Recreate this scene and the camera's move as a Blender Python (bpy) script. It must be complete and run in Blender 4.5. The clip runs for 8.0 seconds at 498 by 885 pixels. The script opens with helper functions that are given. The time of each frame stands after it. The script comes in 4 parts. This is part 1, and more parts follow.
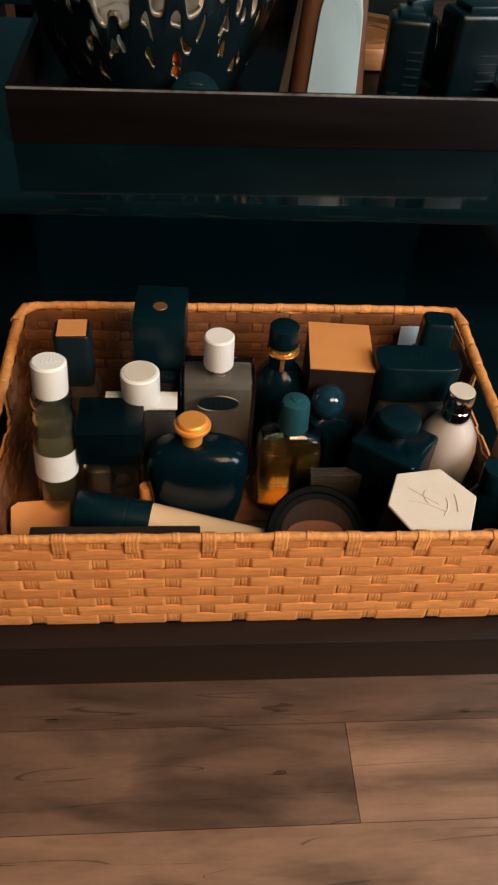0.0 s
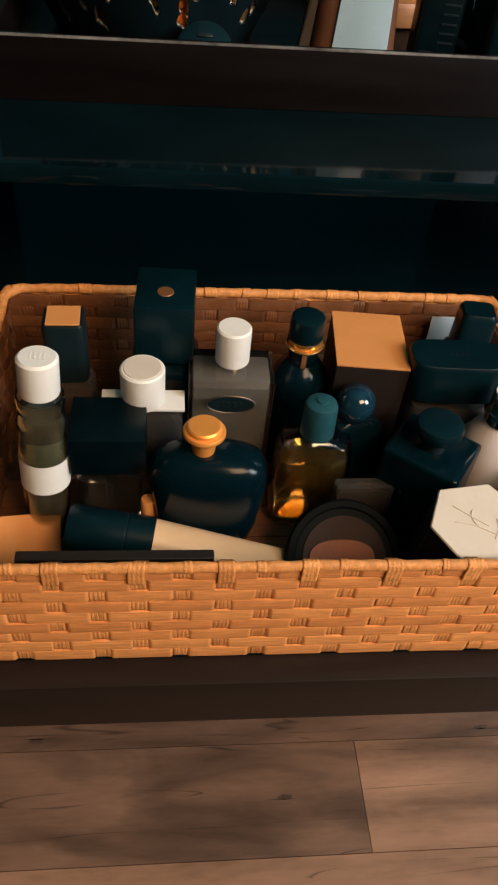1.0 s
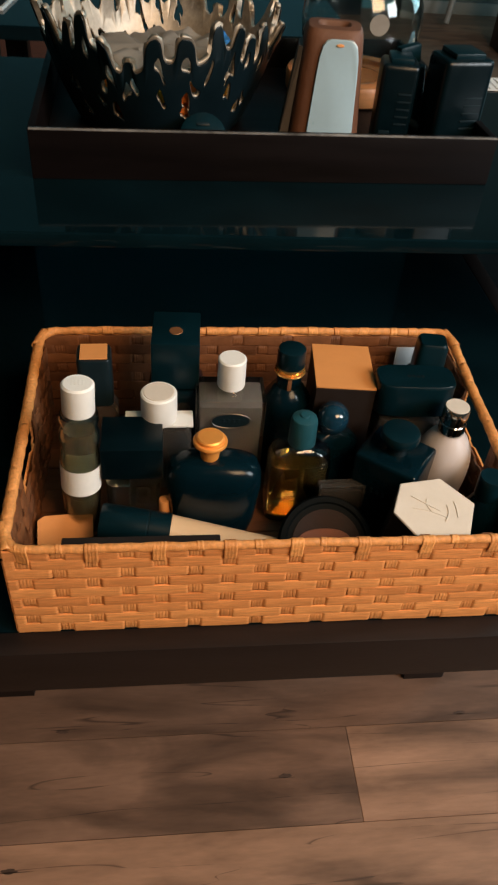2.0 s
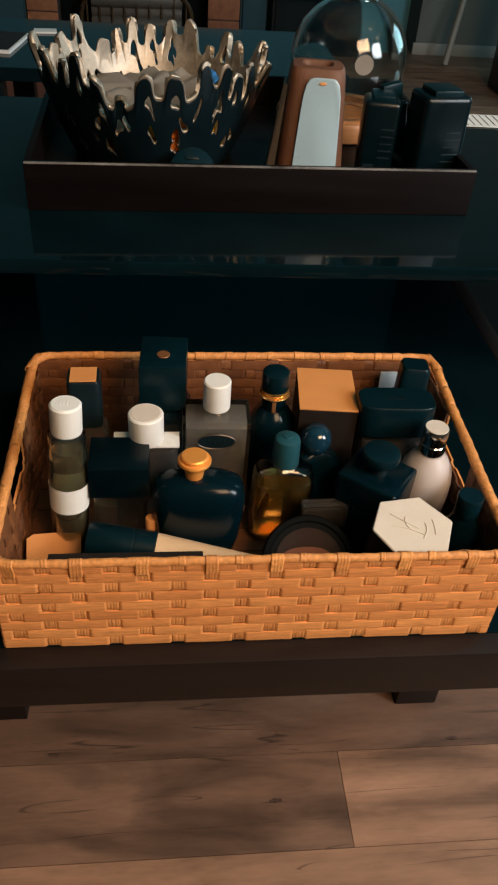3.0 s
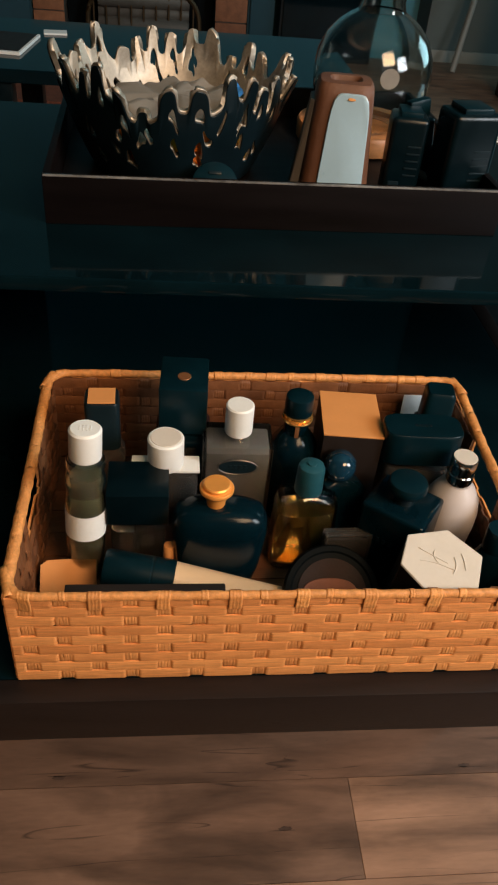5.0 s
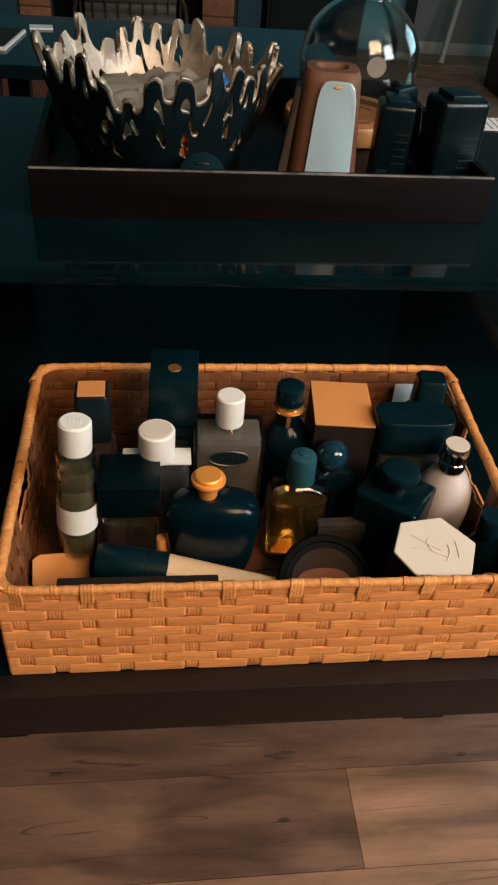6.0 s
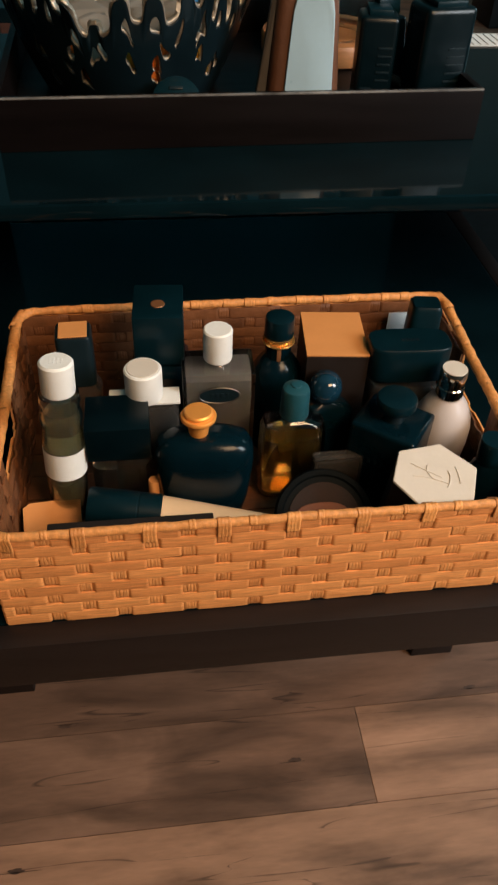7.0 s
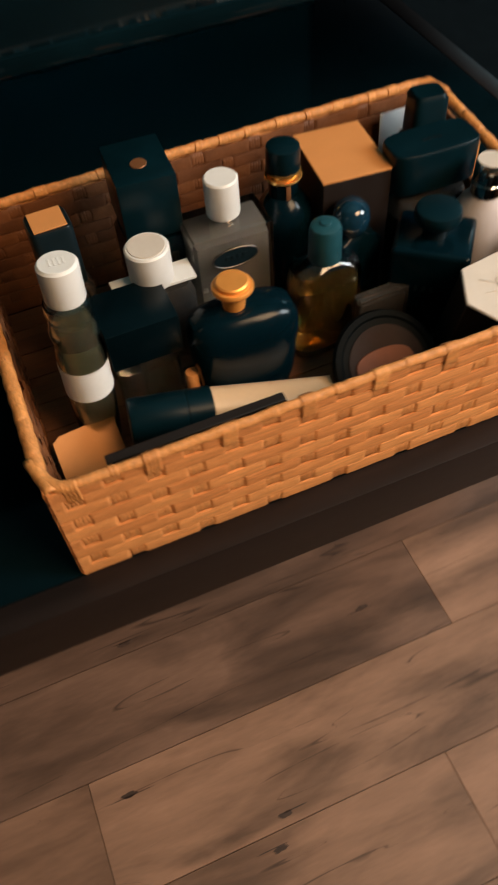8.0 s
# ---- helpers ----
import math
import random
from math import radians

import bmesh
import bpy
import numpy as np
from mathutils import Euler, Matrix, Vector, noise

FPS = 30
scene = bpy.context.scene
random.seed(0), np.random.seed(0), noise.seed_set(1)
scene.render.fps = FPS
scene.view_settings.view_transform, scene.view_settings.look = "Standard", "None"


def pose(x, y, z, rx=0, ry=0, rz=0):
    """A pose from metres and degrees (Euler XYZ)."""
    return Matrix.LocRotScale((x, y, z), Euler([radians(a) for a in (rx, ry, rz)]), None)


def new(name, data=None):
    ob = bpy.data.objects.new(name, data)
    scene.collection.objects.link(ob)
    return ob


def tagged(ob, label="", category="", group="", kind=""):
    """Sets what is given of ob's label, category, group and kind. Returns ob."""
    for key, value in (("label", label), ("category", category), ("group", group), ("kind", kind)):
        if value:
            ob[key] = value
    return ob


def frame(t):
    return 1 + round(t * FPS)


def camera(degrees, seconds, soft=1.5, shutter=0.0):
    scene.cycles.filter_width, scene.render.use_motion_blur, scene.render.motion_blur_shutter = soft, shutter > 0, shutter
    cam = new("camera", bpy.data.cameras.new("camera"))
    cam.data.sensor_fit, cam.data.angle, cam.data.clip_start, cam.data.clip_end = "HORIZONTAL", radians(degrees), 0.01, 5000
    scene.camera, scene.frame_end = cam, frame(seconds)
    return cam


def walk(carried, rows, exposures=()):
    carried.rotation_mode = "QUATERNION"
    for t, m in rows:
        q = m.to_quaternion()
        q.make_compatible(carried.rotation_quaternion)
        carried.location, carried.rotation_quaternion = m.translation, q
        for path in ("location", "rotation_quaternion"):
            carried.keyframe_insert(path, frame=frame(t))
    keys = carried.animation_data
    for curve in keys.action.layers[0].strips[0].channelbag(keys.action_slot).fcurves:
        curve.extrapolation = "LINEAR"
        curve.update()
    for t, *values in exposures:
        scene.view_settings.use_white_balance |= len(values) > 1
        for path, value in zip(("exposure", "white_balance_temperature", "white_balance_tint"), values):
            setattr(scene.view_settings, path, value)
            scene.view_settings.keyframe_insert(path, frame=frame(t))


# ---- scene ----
cam = camera(36.15, 8.0, soft=2.2, shutter=0.45)
# seconds, eye, pitch, roll, yaw
PATH = [
    (0.0, -0.0501, -0.3236, 0.8506, -43.21, 4.35, -6.27),
    (0.5, -0.0526, -0.2909, 0.8438, -43.87, 5.81, -8.25),
    (1.0, -0.0693, -0.2542, 0.8116, -44.67, 6.35, -8.47),
    (1.2, -0.0720, -0.2620, 0.8230, -44.58, 6.30, -8.62),
    (2.3, -0.0840, -0.3785, 0.8797, -40.33, 4.62, -8.15),
    (2.5, -0.0764, -0.3820, 0.8796, -39.76, 4.55, -7.81),
    (3.0, -0.0650, -0.3763, 0.8777, -39.11, 4.43, -7.44),
    (3.5, -0.0700, -0.3706, 0.8776, -38.71, 4.80, -7.46),
    (4.0, -0.0747, -0.3580, 0.8881, -38.77, 4.97, -7.06),
    (4.2, -0.0710, -0.3555, 0.8830, -38.70, 4.50, -6.20),
    (5.3, -0.0890, -0.3446, 0.8784, -39.10, 5.85, -8.38),
    (5.5, -0.0876, -0.3462, 0.8764, -38.98, 5.52, -8.29),
    (6.0, -0.0824, -0.3470, 0.8755, -39.30, 5.10, -8.40),
    (6.5, -0.0756, -0.3502, 0.8692, -40.12, 3.80, -8.27),
    (7.0, -0.0745, -0.3439, 0.8489, -42.45, 2.50, -8.74),
    (7.5, -0.0917, -0.3379, 0.8428, -44.69, -0.21, -10.11),
    (7.8, -0.1180, -0.3200, 0.8130, -49.00, -6.00, -11.80),
    (8.0, -0.1609, -0.2576, 0.8078, -53.74, -5.25, -18.42),
]
walk(cam, [(t, pose(x, y, z, 0, 0, yaw) @ pose(0, 0, 0, 90 + pitch, 0, 0) @ pose(0, 0, 0, 0, 0, roll)) for t, x, y, z, pitch, roll, yaw in PATH],
     exposures=[(0.0, 0.0), (8.0, 0.0)])

# ---- light ----
world = bpy.data.worlds.new("world")
scene.world = world
world.use_nodes = True
sky = world.node_tree.nodes.new("ShaderNodeTexSky")
sky.sky_type, sky.sun_disc = "NISHITA", False
sky.sun_elevation, sky.sun_rotation = radians(25), radians(200)
back = world.node_tree.nodes["Background"]
world.node_tree.links.new(sky.outputs[0], back.inputs["Color"])
back.inputs["Strength"].default_value = 0.08


def window_light(name, m, sx, sy, power, colour):
    lamp = bpy.data.lights.new(name, "AREA")
    lamp.shape, lamp.size, lamp.size_y, lamp.energy, lamp.color = "RECTANGLE", sx, sy, power, colour
    ob = new(name, lamp)
    ob.matrix_world = m
    return ob


# warm evening light and cooler daylight through the two windows behind the walker, cool light through the far side window
window_light("window_glow_warm", pose(0.66, -0.99, 1.80, 70, 0, 30), 0.80, 0.80, 34, (1.0, 0.65, 0.36))
window_light("window_glow_day", pose(1.78, -0.99, 1.60, 76, 0, 56), 0.80, 0.95, 53, (0.88, 0.96, 1.0))
window_light("window_glow_cool", pose(2.86, 1.9, 1.5, 90, 0, 90), 1.5, 1.3, 25, (0.50, 0.89, 1.0))

# ---- materials ----


def mat(name, colour, rough=0.5, metal=0.0, vary=0.15, scale=40.0, bump=0.0, bump_scale=200.0, transmission=0.0, ior=1.45, coat=0.0, rough_vary=0.08, stretch=(1, 1, 1), spec=0.5):
    m = bpy.data.materials.new(name)
    m.use_nodes = True
    nt = m.node_tree
    b = nt.nodes["Principled BSDF"]
    b.inputs["Metallic"].default_value = metal
    b.inputs["Transmission Weight"].default_value = transmission
    b.inputs["IOR"].default_value = ior
    b.inputs["Coat Weight"].default_value = coat
    b.inputs["Specular IOR Level"].default_value = spec
    tc = nt.nodes.new("ShaderNodeTexCoord")
    mp = nt.nodes.new("ShaderNodeMapping")
    mp.inputs["Scale"].default_value = stretch
    nt.links.new(tc.outputs["Object"], mp.inputs["Vector"])
    n1 = nt.nodes.new("ShaderNodeTexNoise")
    n1.inputs["Scale"].default_value, n1.inputs["Detail"].default_value = scale, 6
    nt.links.new(mp.outputs[0], n1.inputs["Vector"])
    n2 = nt.nodes.new("ShaderNodeTexNoise")
    n2.inputs["Scale"].default_value, n2.inputs["Detail"].default_value = scale * 7, 4
    nt.links.new(mp.outputs[0], n2.inputs["Vector"])
    mean = nt.nodes.new("ShaderNodeMath")
    mean.operation = "MULTIPLY_ADD"
    mean.inputs[1].default_value = 0.35
    nt.links.new(n2.outputs["Fac"], mean.inputs[0])
    nt.links.new(n1.outputs["Fac"], mean.inputs[2])
    ramp = nt.nodes.new("ShaderNodeMapRange")
    ramp.inputs["From Min"].default_value, ramp.inputs["From Max"].default_value = 0.4, 0.95
    ramp.inputs["To Min"].default_value, ramp.inputs["To Max"].default_value = 1 - vary, 1 + vary
    nt.links.new(mean.outputs[0], ramp.inputs["Value"])
    mix = nt.nodes.new("ShaderNodeVectorMath")
    mix.operation = "SCALE"
    mix.inputs[0].default_value = colour
    nt.links.new(ramp.outputs[0], mix.inputs["Scale"])
    nt.links.new(mix.outputs[0], b.inputs["Base Color"])
    rr = nt.nodes.new("ShaderNodeMapRange")
    rr.inputs["To Min"].default_value, rr.inputs["To Max"].default_value = max(rough - rough_vary, 0.0), min(rough + rough_vary, 1)
    nt.links.new(n1.outputs["Fac"], rr.inputs["Value"])
    nt.links.new(rr.outputs[0], b.inputs["Roughness"])
    if bump:
        n3 = nt.nodes.new("ShaderNodeTexNoise")
        n3.inputs["Scale"].default_value, n3.inputs["Detail"].default_value = bump_scale, 5
        nt.links.new(mp.outputs[0], n3.inputs["Vector"])
        bp = nt.nodes.new("ShaderNodeBump")
        bp.inputs["Strength"].default_value, bp.inputs["Distance"].default_value = bump, 0.002
        nt.links.new(n3.outputs["Fac"], bp.inputs["Height"])
        nt.links.new(bp.outputs[0], b.inputs["Normal"])
    return m


def piece_mat(name, dark, light, rough, stretch, scale, bump):
    """A material that differs from piece to piece, with grain along one axis."""
    m = mat(name, light, rough, vary=0.3, scale=scale, bump=bump, bump_scale=scale * 3, stretch=stretch)
    nt = m.node_tree
    b = nt.nodes["Principled BSDF"]
    scaled = b.inputs["Base Color"].links[0].from_node
    info = nt.nodes.new("ShaderNodeObjectInfo")
    mx = nt.nodes.new("ShaderNodeMix")
    mx.data_type = "RGBA"
    mx.inputs["A"].default_value, mx.inputs["B"].default_value = (*dark, 1), (*light, 1)
    nt.links.new(info.outputs["Random"], mx.inputs["Factor"])
    nt.links.new(mx.outputs["Result"], scaled.inputs[0])
    # shift the grain from piece to piece
    mp = [n for n in nt.nodes if n.type == "MAPPING"][0]
    cmb = nt.nodes.new("ShaderNodeVectorMath")
    cmb.operation = "SCALE"
    cmb.inputs[0].default_value = (7.3, 3.1, 5.7)
    nt.links.new(info.outputs["Random"], cmb.inputs["Scale"])
    nt.links.new(cmb.outputs[0], mp.inputs["Location"])
    return m


STRAW = piece_mat("palm_strand", (0.60, 0.226, 0.068), (0.77, 0.322, 0.102), 0.55, (4, 4, 60), 14, 0.35)
STAKE = piece_mat("palm_stake", (0.50, 0.190, 0.056), (0.64, 0.265, 0.082), 0.5, (60, 60, 3), 10, 0.4)
RIM = piece_mat("palm_wrap", (0.56, 0.225, 0.066), (0.72, 0.315, 0.096), 0.5, (30, 30, 30), 10, 0.4)
GLOSS = mat("black_lacquer", (0.0016, 0.0072, 0.0098), 0.07, vary=0.3, scale=12, rough_vary=0.03, spec=0.15)
WENGE = mat("wenge_wood", (0.0135, 0.0088, 0.0075), 0.5, vary=0.3, scale=10, stretch=(1, 8, 8), bump=0.1, spec=0.25)
TRAYWOOD = mat("tray_wood", (0.0042, 0.0029, 0.0029), 0.42, vary=0.35, scale=8, stretch=(1, 8, 8), bump=0.08, spec=0.12)
BLACK = mat("black_plastic", (0.006, 0.013, 0.017), 0.3, vary=0.2, scale=60, spec=0.25)
BLACKM = mat("black_matt", (0.0005, 0.0045, 0.0066), 0.30, vary=0.2, scale=60, spec=0.34)
NAVY = mat("navy_plastic", (0.0012, 0.0112, 0.0165), 0.32, vary=0.2, scale=60, spec=0.28)
TEAL = mat("teal_cap", (0.012, 0.065, 0.085), 0.4, vary=0.15, scale=80)
WHITE = mat("white_plastic", (0.76, 0.76, 0.74), 0.4, vary=0.04, scale=60)
TISSUE = mat("tissue", (0.20, 0.18, 0.155), 0.8, vary=0.1, scale=50)
CREAM = mat("cream_paper", (0.61, 0.55, 0.48), 0.6, vary=0.05, scale=50, bump=0.05)
PAPER = mat("paper", (0.70, 0.70, 0.68), 0.7, vary=0.05, scale=50)
TAN = mat("tan_card", (0.64, 0.27, 0.085), 0.55, vary=0.05, scale=50)
GOLD = mat("gold_metal", (1.0, 0.40, 0.085), 0.42, metal=0.5, vary=0.06, scale=60)
CHROMEGOLD = mat("polished_gold", (1.0, 0.55, 0.16), 0.22, metal=0.85, vary=0.05, scale=60)
CHROME = mat("chrome", (0.75, 0.72, 0.68), 0.12, metal=1.0, vary=0.05, scale=60)
SILVER = mat("cast_silver", (0.40, 0.345, 0.28), 0.54, metal=0.8, vary=0.45, scale=45, bump=0.12, bump_scale=60)
BLACKMETAL = mat("blackened_cast_metal", (0.003, 0.008, 0.011), 0.32, vary=0.3, scale=25, bump=0.1, bump_scale=60, spec=0.25)
GLASS = mat("clear_glass", (0.92, 0.95, 0.92), 0.03, vary=0.02, transmission=1.0, ior=1.45, rough_vary=0.02)
SMOKE = mat("smoked_glass", (0.62, 0.57, 0.52), 0.05, vary=0.05, transmission=0.95, rough_vary=0.03)
LIQUID = mat("pale_liquid", (0.86, 0.84, 0.62), 0.02, vary=0.02, transmission=0.92, ior=1.36, rough_vary=0.01)
GREYLIQ = mat("grey_liquid", (0.26, 0.235, 0.215), 0.25, vary=0.1, scale=30, transmission=0.35, ior=1.36)
AMBER = mat("amber_liquid", (0.93, 0.50, 0.11), 0.02, vary=0.02, transmission=0.95, ior=1.36, rough_vary=0.01)
DARKGLASS = mat("dark_glass", (0.0009, 0.0078, 0.0125), 0.18, vary=0.2, scale=40, coat=0.0, spec=0.22)
BLUEGLASS = mat("deep_blue_glass", (0.005, 0.025, 0.045), 0.06, vary=0.3, scale=40, coat=0.6)
PINKW = mat("milk_glass", (0.50, 0.445, 0.43), 0.3, vary=0.06, scale=40)
BROWNCARD = mat("brown_card", (0.0115, 0.0066, 0.0048), 0.55, vary=0.1, scale=50)
COPPER = mat("dull_copper", (0.26, 0.11, 0.045), 0.5, metal=0.5, vary=0.15, scale=60)
POWDER = mat("pressed_powder", (0.018, 0.0075, 0.006), 0.8, vary=0.3, scale=80, bump=0.2)
PEACH = mat("peach_powder", (0.20, 0.075, 0.045), 0.8, vary=0.12, scale=80, bump=0.1)
TUBE = mat("beige_tube", (0.66, 0.45, 0.27), 0.4, vary=0.05, scale=40)
TERRA = mat("raw_terracotta", (0.105, 0.042, 0.020), 0.6, vary=0.2, scale=50, bump=0.2)
GLAZE = mat("white_glaze", (0.29, 0.40, 0.46), 0.3, vary=0.05, scale=30, coat=0.3)
GREYCLAY = mat("grey_clay", (0.10, 0.085, 0.072), 0.55, vary=0.15, scale=40)
ORANGE = mat("orange_paint", (0.85, 0.22, 0.03), 0.4, vary=0.1)
YELLOW = mat("yellow_paint", (0.85, 0.50, 0.03), 0.4, vary=0.1)
BLUE = mat("blue_paint", (0.03, 0.18, 0.50), 0.4, vary=0.1)
WALNUT = mat("orange_wood", (0.50, 0.19, 0.06), 0.45, vary=0.2, scale=20, stretch=(1, 8, 8))
WALL = mat("grey_wall_paint", (0.10, 0.105, 0.095), 0.8, vary=0.06, scale=6, bump=0.1)
# teal put in as cool light for the glossy black tops to reflect
CEIL = mat("teal_reflection_tint", (0.09, 0.27, 0.34), 0.85, vary=0.05, scale=6)
TEALWALL = mat("teal_wall_paint", (0.015, 0.055, 0.075), 0.7, vary=0.1, scale=6)
# translucent teal, made to give the recess under the top a dim glow
BACKP = mat("teal_glow_glass", (0.10, 0.46, 0.52), 0.75, vary=0.15, scale=8, transmission=1.0, ior=1.1)
WHITEPAINT = mat("greyed_white_paint", (0.24, 0.22, 0.19), 0.5, vary=0.05, scale=8)
BRICK = piece_mat("rust_brick", (0.20, 0.07, 0.035), (0.32, 0.12, 0.055), 0.8, (1, 1, 1), 30, 0.4)
SOOT = mat("soot", (0.0022, 0.0038, 0.0048), 0.6, vary=0.5, scale=40, spec=0.08)
RUST = mat("rust_rug", (0.22, 0.06, 0.03), 0.9, vary=0.25, scale=60, bump=0.4)
# near-black colour for the sheet that paints deep shade on the floor
FLOORSHADE = mat("floor_shade", (0.005, 0.007, 0.008), 0.95, spec=0.03, vary=0.3, scale=50, bump=0.4, bump_scale=300)
FLOOR = piece_mat("plank_wood", (0.170, 0.091, 0.056), (0.30, 0.164, 0.102), 0.5, (2.2, 11, 1), 3.4, 0.15)
# palm fibre with the basket's inside shade put into its colour
SHADED_PALM = piece_mat("shaded_palm", (0.125, 0.045, 0.017), (0.185, 0.068, 0.024), 0.6, (4, 60, 4), 14, 0.35)
DARKPLANK = piece_mat("dark_plank_wood", (0.135, 0.075, 0.049), (0.170, 0.095, 0.062), 0.5, (2.2, 11, 1), 3.4, 0.15)
PALEPLANK = piece_mat("pale_plank_wood", (0.255, 0.140, 0.087), (0.31, 0.170, 0.106), 0.5, (2.2, 11, 1), 3.4, 0.15)
GROOVE = mat("plank_groove", (0.02, 0.012, 0.009), 0.7)
STEEL = mat("dark_steel", (0.10, 0.09, 0.08), 0.35, metal=0.8)


def knots(m):
    """Dark streaks and knots along the planks."""
    nt = m.node_tree
    b = nt.nodes["Principled BSDF"]
    src = b.inputs["Base Color"].links[0].from_socket
    mp0 = [n for n in nt.nodes if n.type == "MAPPING"][0]
    mp = nt.nodes.new("ShaderNodeMapping")
    mp.inputs["Scale"].default_value = (2.4, 9, 1)
    nt.links.new(mp0.inputs["Vector"].links[0].from_socket, mp.inputs["Vector"])
    nt.links.new(mp0.inputs["Location"].links[0].from_socket, mp.inputs["Location"])
    n = nt.nodes.new("ShaderNodeTexNoise")
    n.inputs["Scale"].default_value, n.inputs["Detail"].default_value, n.inputs["Distortion"].default_value = 2.2, 5, 0.6
    nt.links.new(mp.outputs[0], n.inputs["Vector"])
    r = nt.nodes.new("ShaderNodeMapRange")
    r.inputs["From Min"].default_value, r.inputs["From Max"].default_value = 0.30, 0.54
    r.inputs["To Min"].default_value, r.inputs["To Max"].default_value = 0.48, 1.06
    nt.links.new(n.outputs["Fac"], r.inputs["Value"])
    mp2 = nt.nodes.new("ShaderNodeMapping")
    mp2.inputs["Scale"].default_value = (0.7, 12, 1)
    nt.links.new(mp0.inputs["Vector"].links[0].from_socket, mp2.inputs["Vector"])
    nt.links.new(mp0.inputs["Location"].links[0].from_socket, mp2.inputs["Location"])
    n2 = nt.nodes.new("ShaderNodeTexNoise")
    n2.inputs["Scale"].default_value, n2.inputs["Detail"].default_value, n2.inputs["Distortion"].default_value = 2.1, 2, 0.08
    nt.links.new(mp2.outputs[0], n2.inputs["Vector"])
    mid = nt.nodes.new("ShaderNodeMath")
    mid.operation = "SUBTRACT"
    mid.inputs[1].default_value = 0.47
    nt.links.new(n2.outputs["Fac"], mid.inputs[0])
    dist = nt.nodes.new("ShaderNodeMath")
    dist.operation = "ABSOLUTE"
    nt.links.new(mid.outputs[0], dist.inputs[0])
    gate = nt.nodes.new("ShaderNodeMapRange")
    gate.inputs["From Min"].default_value, gate.inputs["From Max"].default_value = 0.50, 0.66
    gate.inputs["To Min"].default_value, gate.inputs["To Max"].default_value = 0.0004, 0.012
    n3 = nt.nodes.new("ShaderNodeTexNoise")
    n3.inputs["Scale"].default_value, n3.inputs["Detail"].default_value = 5.5, 2
    nt.links.new(mp.outputs[0], n3.inputs["Vector"])
    nt.links.new(n3.outputs["Fac"], gate.inputs["Value"])
    r2 = nt.nodes.new("ShaderNodeMapRange")
    r2.inputs["From Min"].default_value = 0.0
    nt.links.new(gate.outputs[0], r2.inputs["From Max"])
    r2.inputs["To Min"].default_value, r2.inputs["To Max"].default_value = 0.40, 1.0
    nt.links.new(dist.outputs[0], r2.inputs["Value"])
    both = nt.nodes.new("ShaderNodeMath")
    both.operation = "MULTIPLY"
    nt.links.new(r.outputs[0], both.inputs[0])
    nt.links.new(r2.outputs[0], both.inputs[1])
    s = nt.nodes.new("ShaderNodeVectorMath")
    s.operation = "SCALE"
    nt.links.new(src, s.inputs[0])
    nt.links.new(both.outputs[0], s.inputs["Scale"])
    nt.links.new(s.outputs[0], b.inputs["Base Color"])


for wood in (FLOOR, DARKPLANK, PALEPLANK):
    knots(wood)

# ---- builders ----


def finish(bm, sharp=38):
    bm.normal_update()
    for f in bm.faces:
        f.smooth = True
    if len(bm.faces) < 80:
        # the broad flats of a softened box stay truly flat
        most = max(f.calc_area() for f in bm.faces)
        broad = [f for f in bm.faces if f.calc_area() > 0.02 * most]
        for f in broad:
            f.smooth = len(broad) > 8
    lim = radians(sharp)
    for e in bm.edges:
        if len(e.link_faces) == 2 and e.calc_face_angle(0) > lim:
            e.smooth = False


def mesh_of(name, bm, material, sharp=38):
    finish(bm, sharp)
    me = bpy.data.meshes.new(name)
    bm.to_mesh(me)
    bm.free()
    for k in (material if isinstance(material, (list, tuple)) else [material]):
        me.materials.append(k)
    return me


def part(name, bm, material, parent, label="", m=None, sharp=38):
    ob = new(name, mesh_of(name, bm, material, sharp))
    ob.parent = parent
    if m is not None:
        ob.matrix_basis = m
    return tagged(ob, label)


def thing(name, label, category, m=None, group="", kind=""):
    ob = new(name)
    ob.empty_display_size = 0.02
    if m is not None:
        ob.matrix_basis = m
    return tagged(ob, label, category, group, kind)


def solid(name, bm, material, label, category="", m=None, kind="", group=""):
    ob = new(name, mesh_of(name, bm, material))
    if m is not None:
        ob.matrix_basis = m
    return tagged(ob, label, category, group, kind)


def loft(rings, cap=True):
    """A skin over rings of equally many points."""
    bm = bmesh.new()
    vs = [[bm.verts.new(p) for p in ring] for ring in rings]
    n = len(vs[0])
    for a, b in zip(vs, vs[1:]):
        for i in range(n):
            bm.faces.new((a[i], a[(i + 1) % n], b[(i + 1) % n], b[i]))
    if cap:
        bm.faces.new(list(reversed(vs[0])))
        bm.faces.new(vs[-1])
    bmesh.ops.recalc_face_normals(bm, faces=bm.faces)
    return bm


def oval(hx, hy, z, e=2.0, n=40, cx=0.0, cy=0.0):
    """A superellipse ring: e = 2 round, larger squarer."""
    pts = []
    for i in range(n):
        a = 2 * math.pi * i / n
        c, s = math.cos(a), math.sin(a)
        k = (abs(c) ** e + abs(s) ** e) ** (-1 / e)
        pts.append((cx + hx * c * k, cy + hy * s * k, z))
    return pts


def lathe(profile, n=40):
    return loft([oval(max(r, 1e-5), max(r, 1e-5), z, 2, n) for r, z in profile])


def body(sections, e=2.0, n=48):
    """sections: (z, half width, half depth)."""
    return loft([oval(hx, hy, z, e, n) for z, hx, hy in sections])


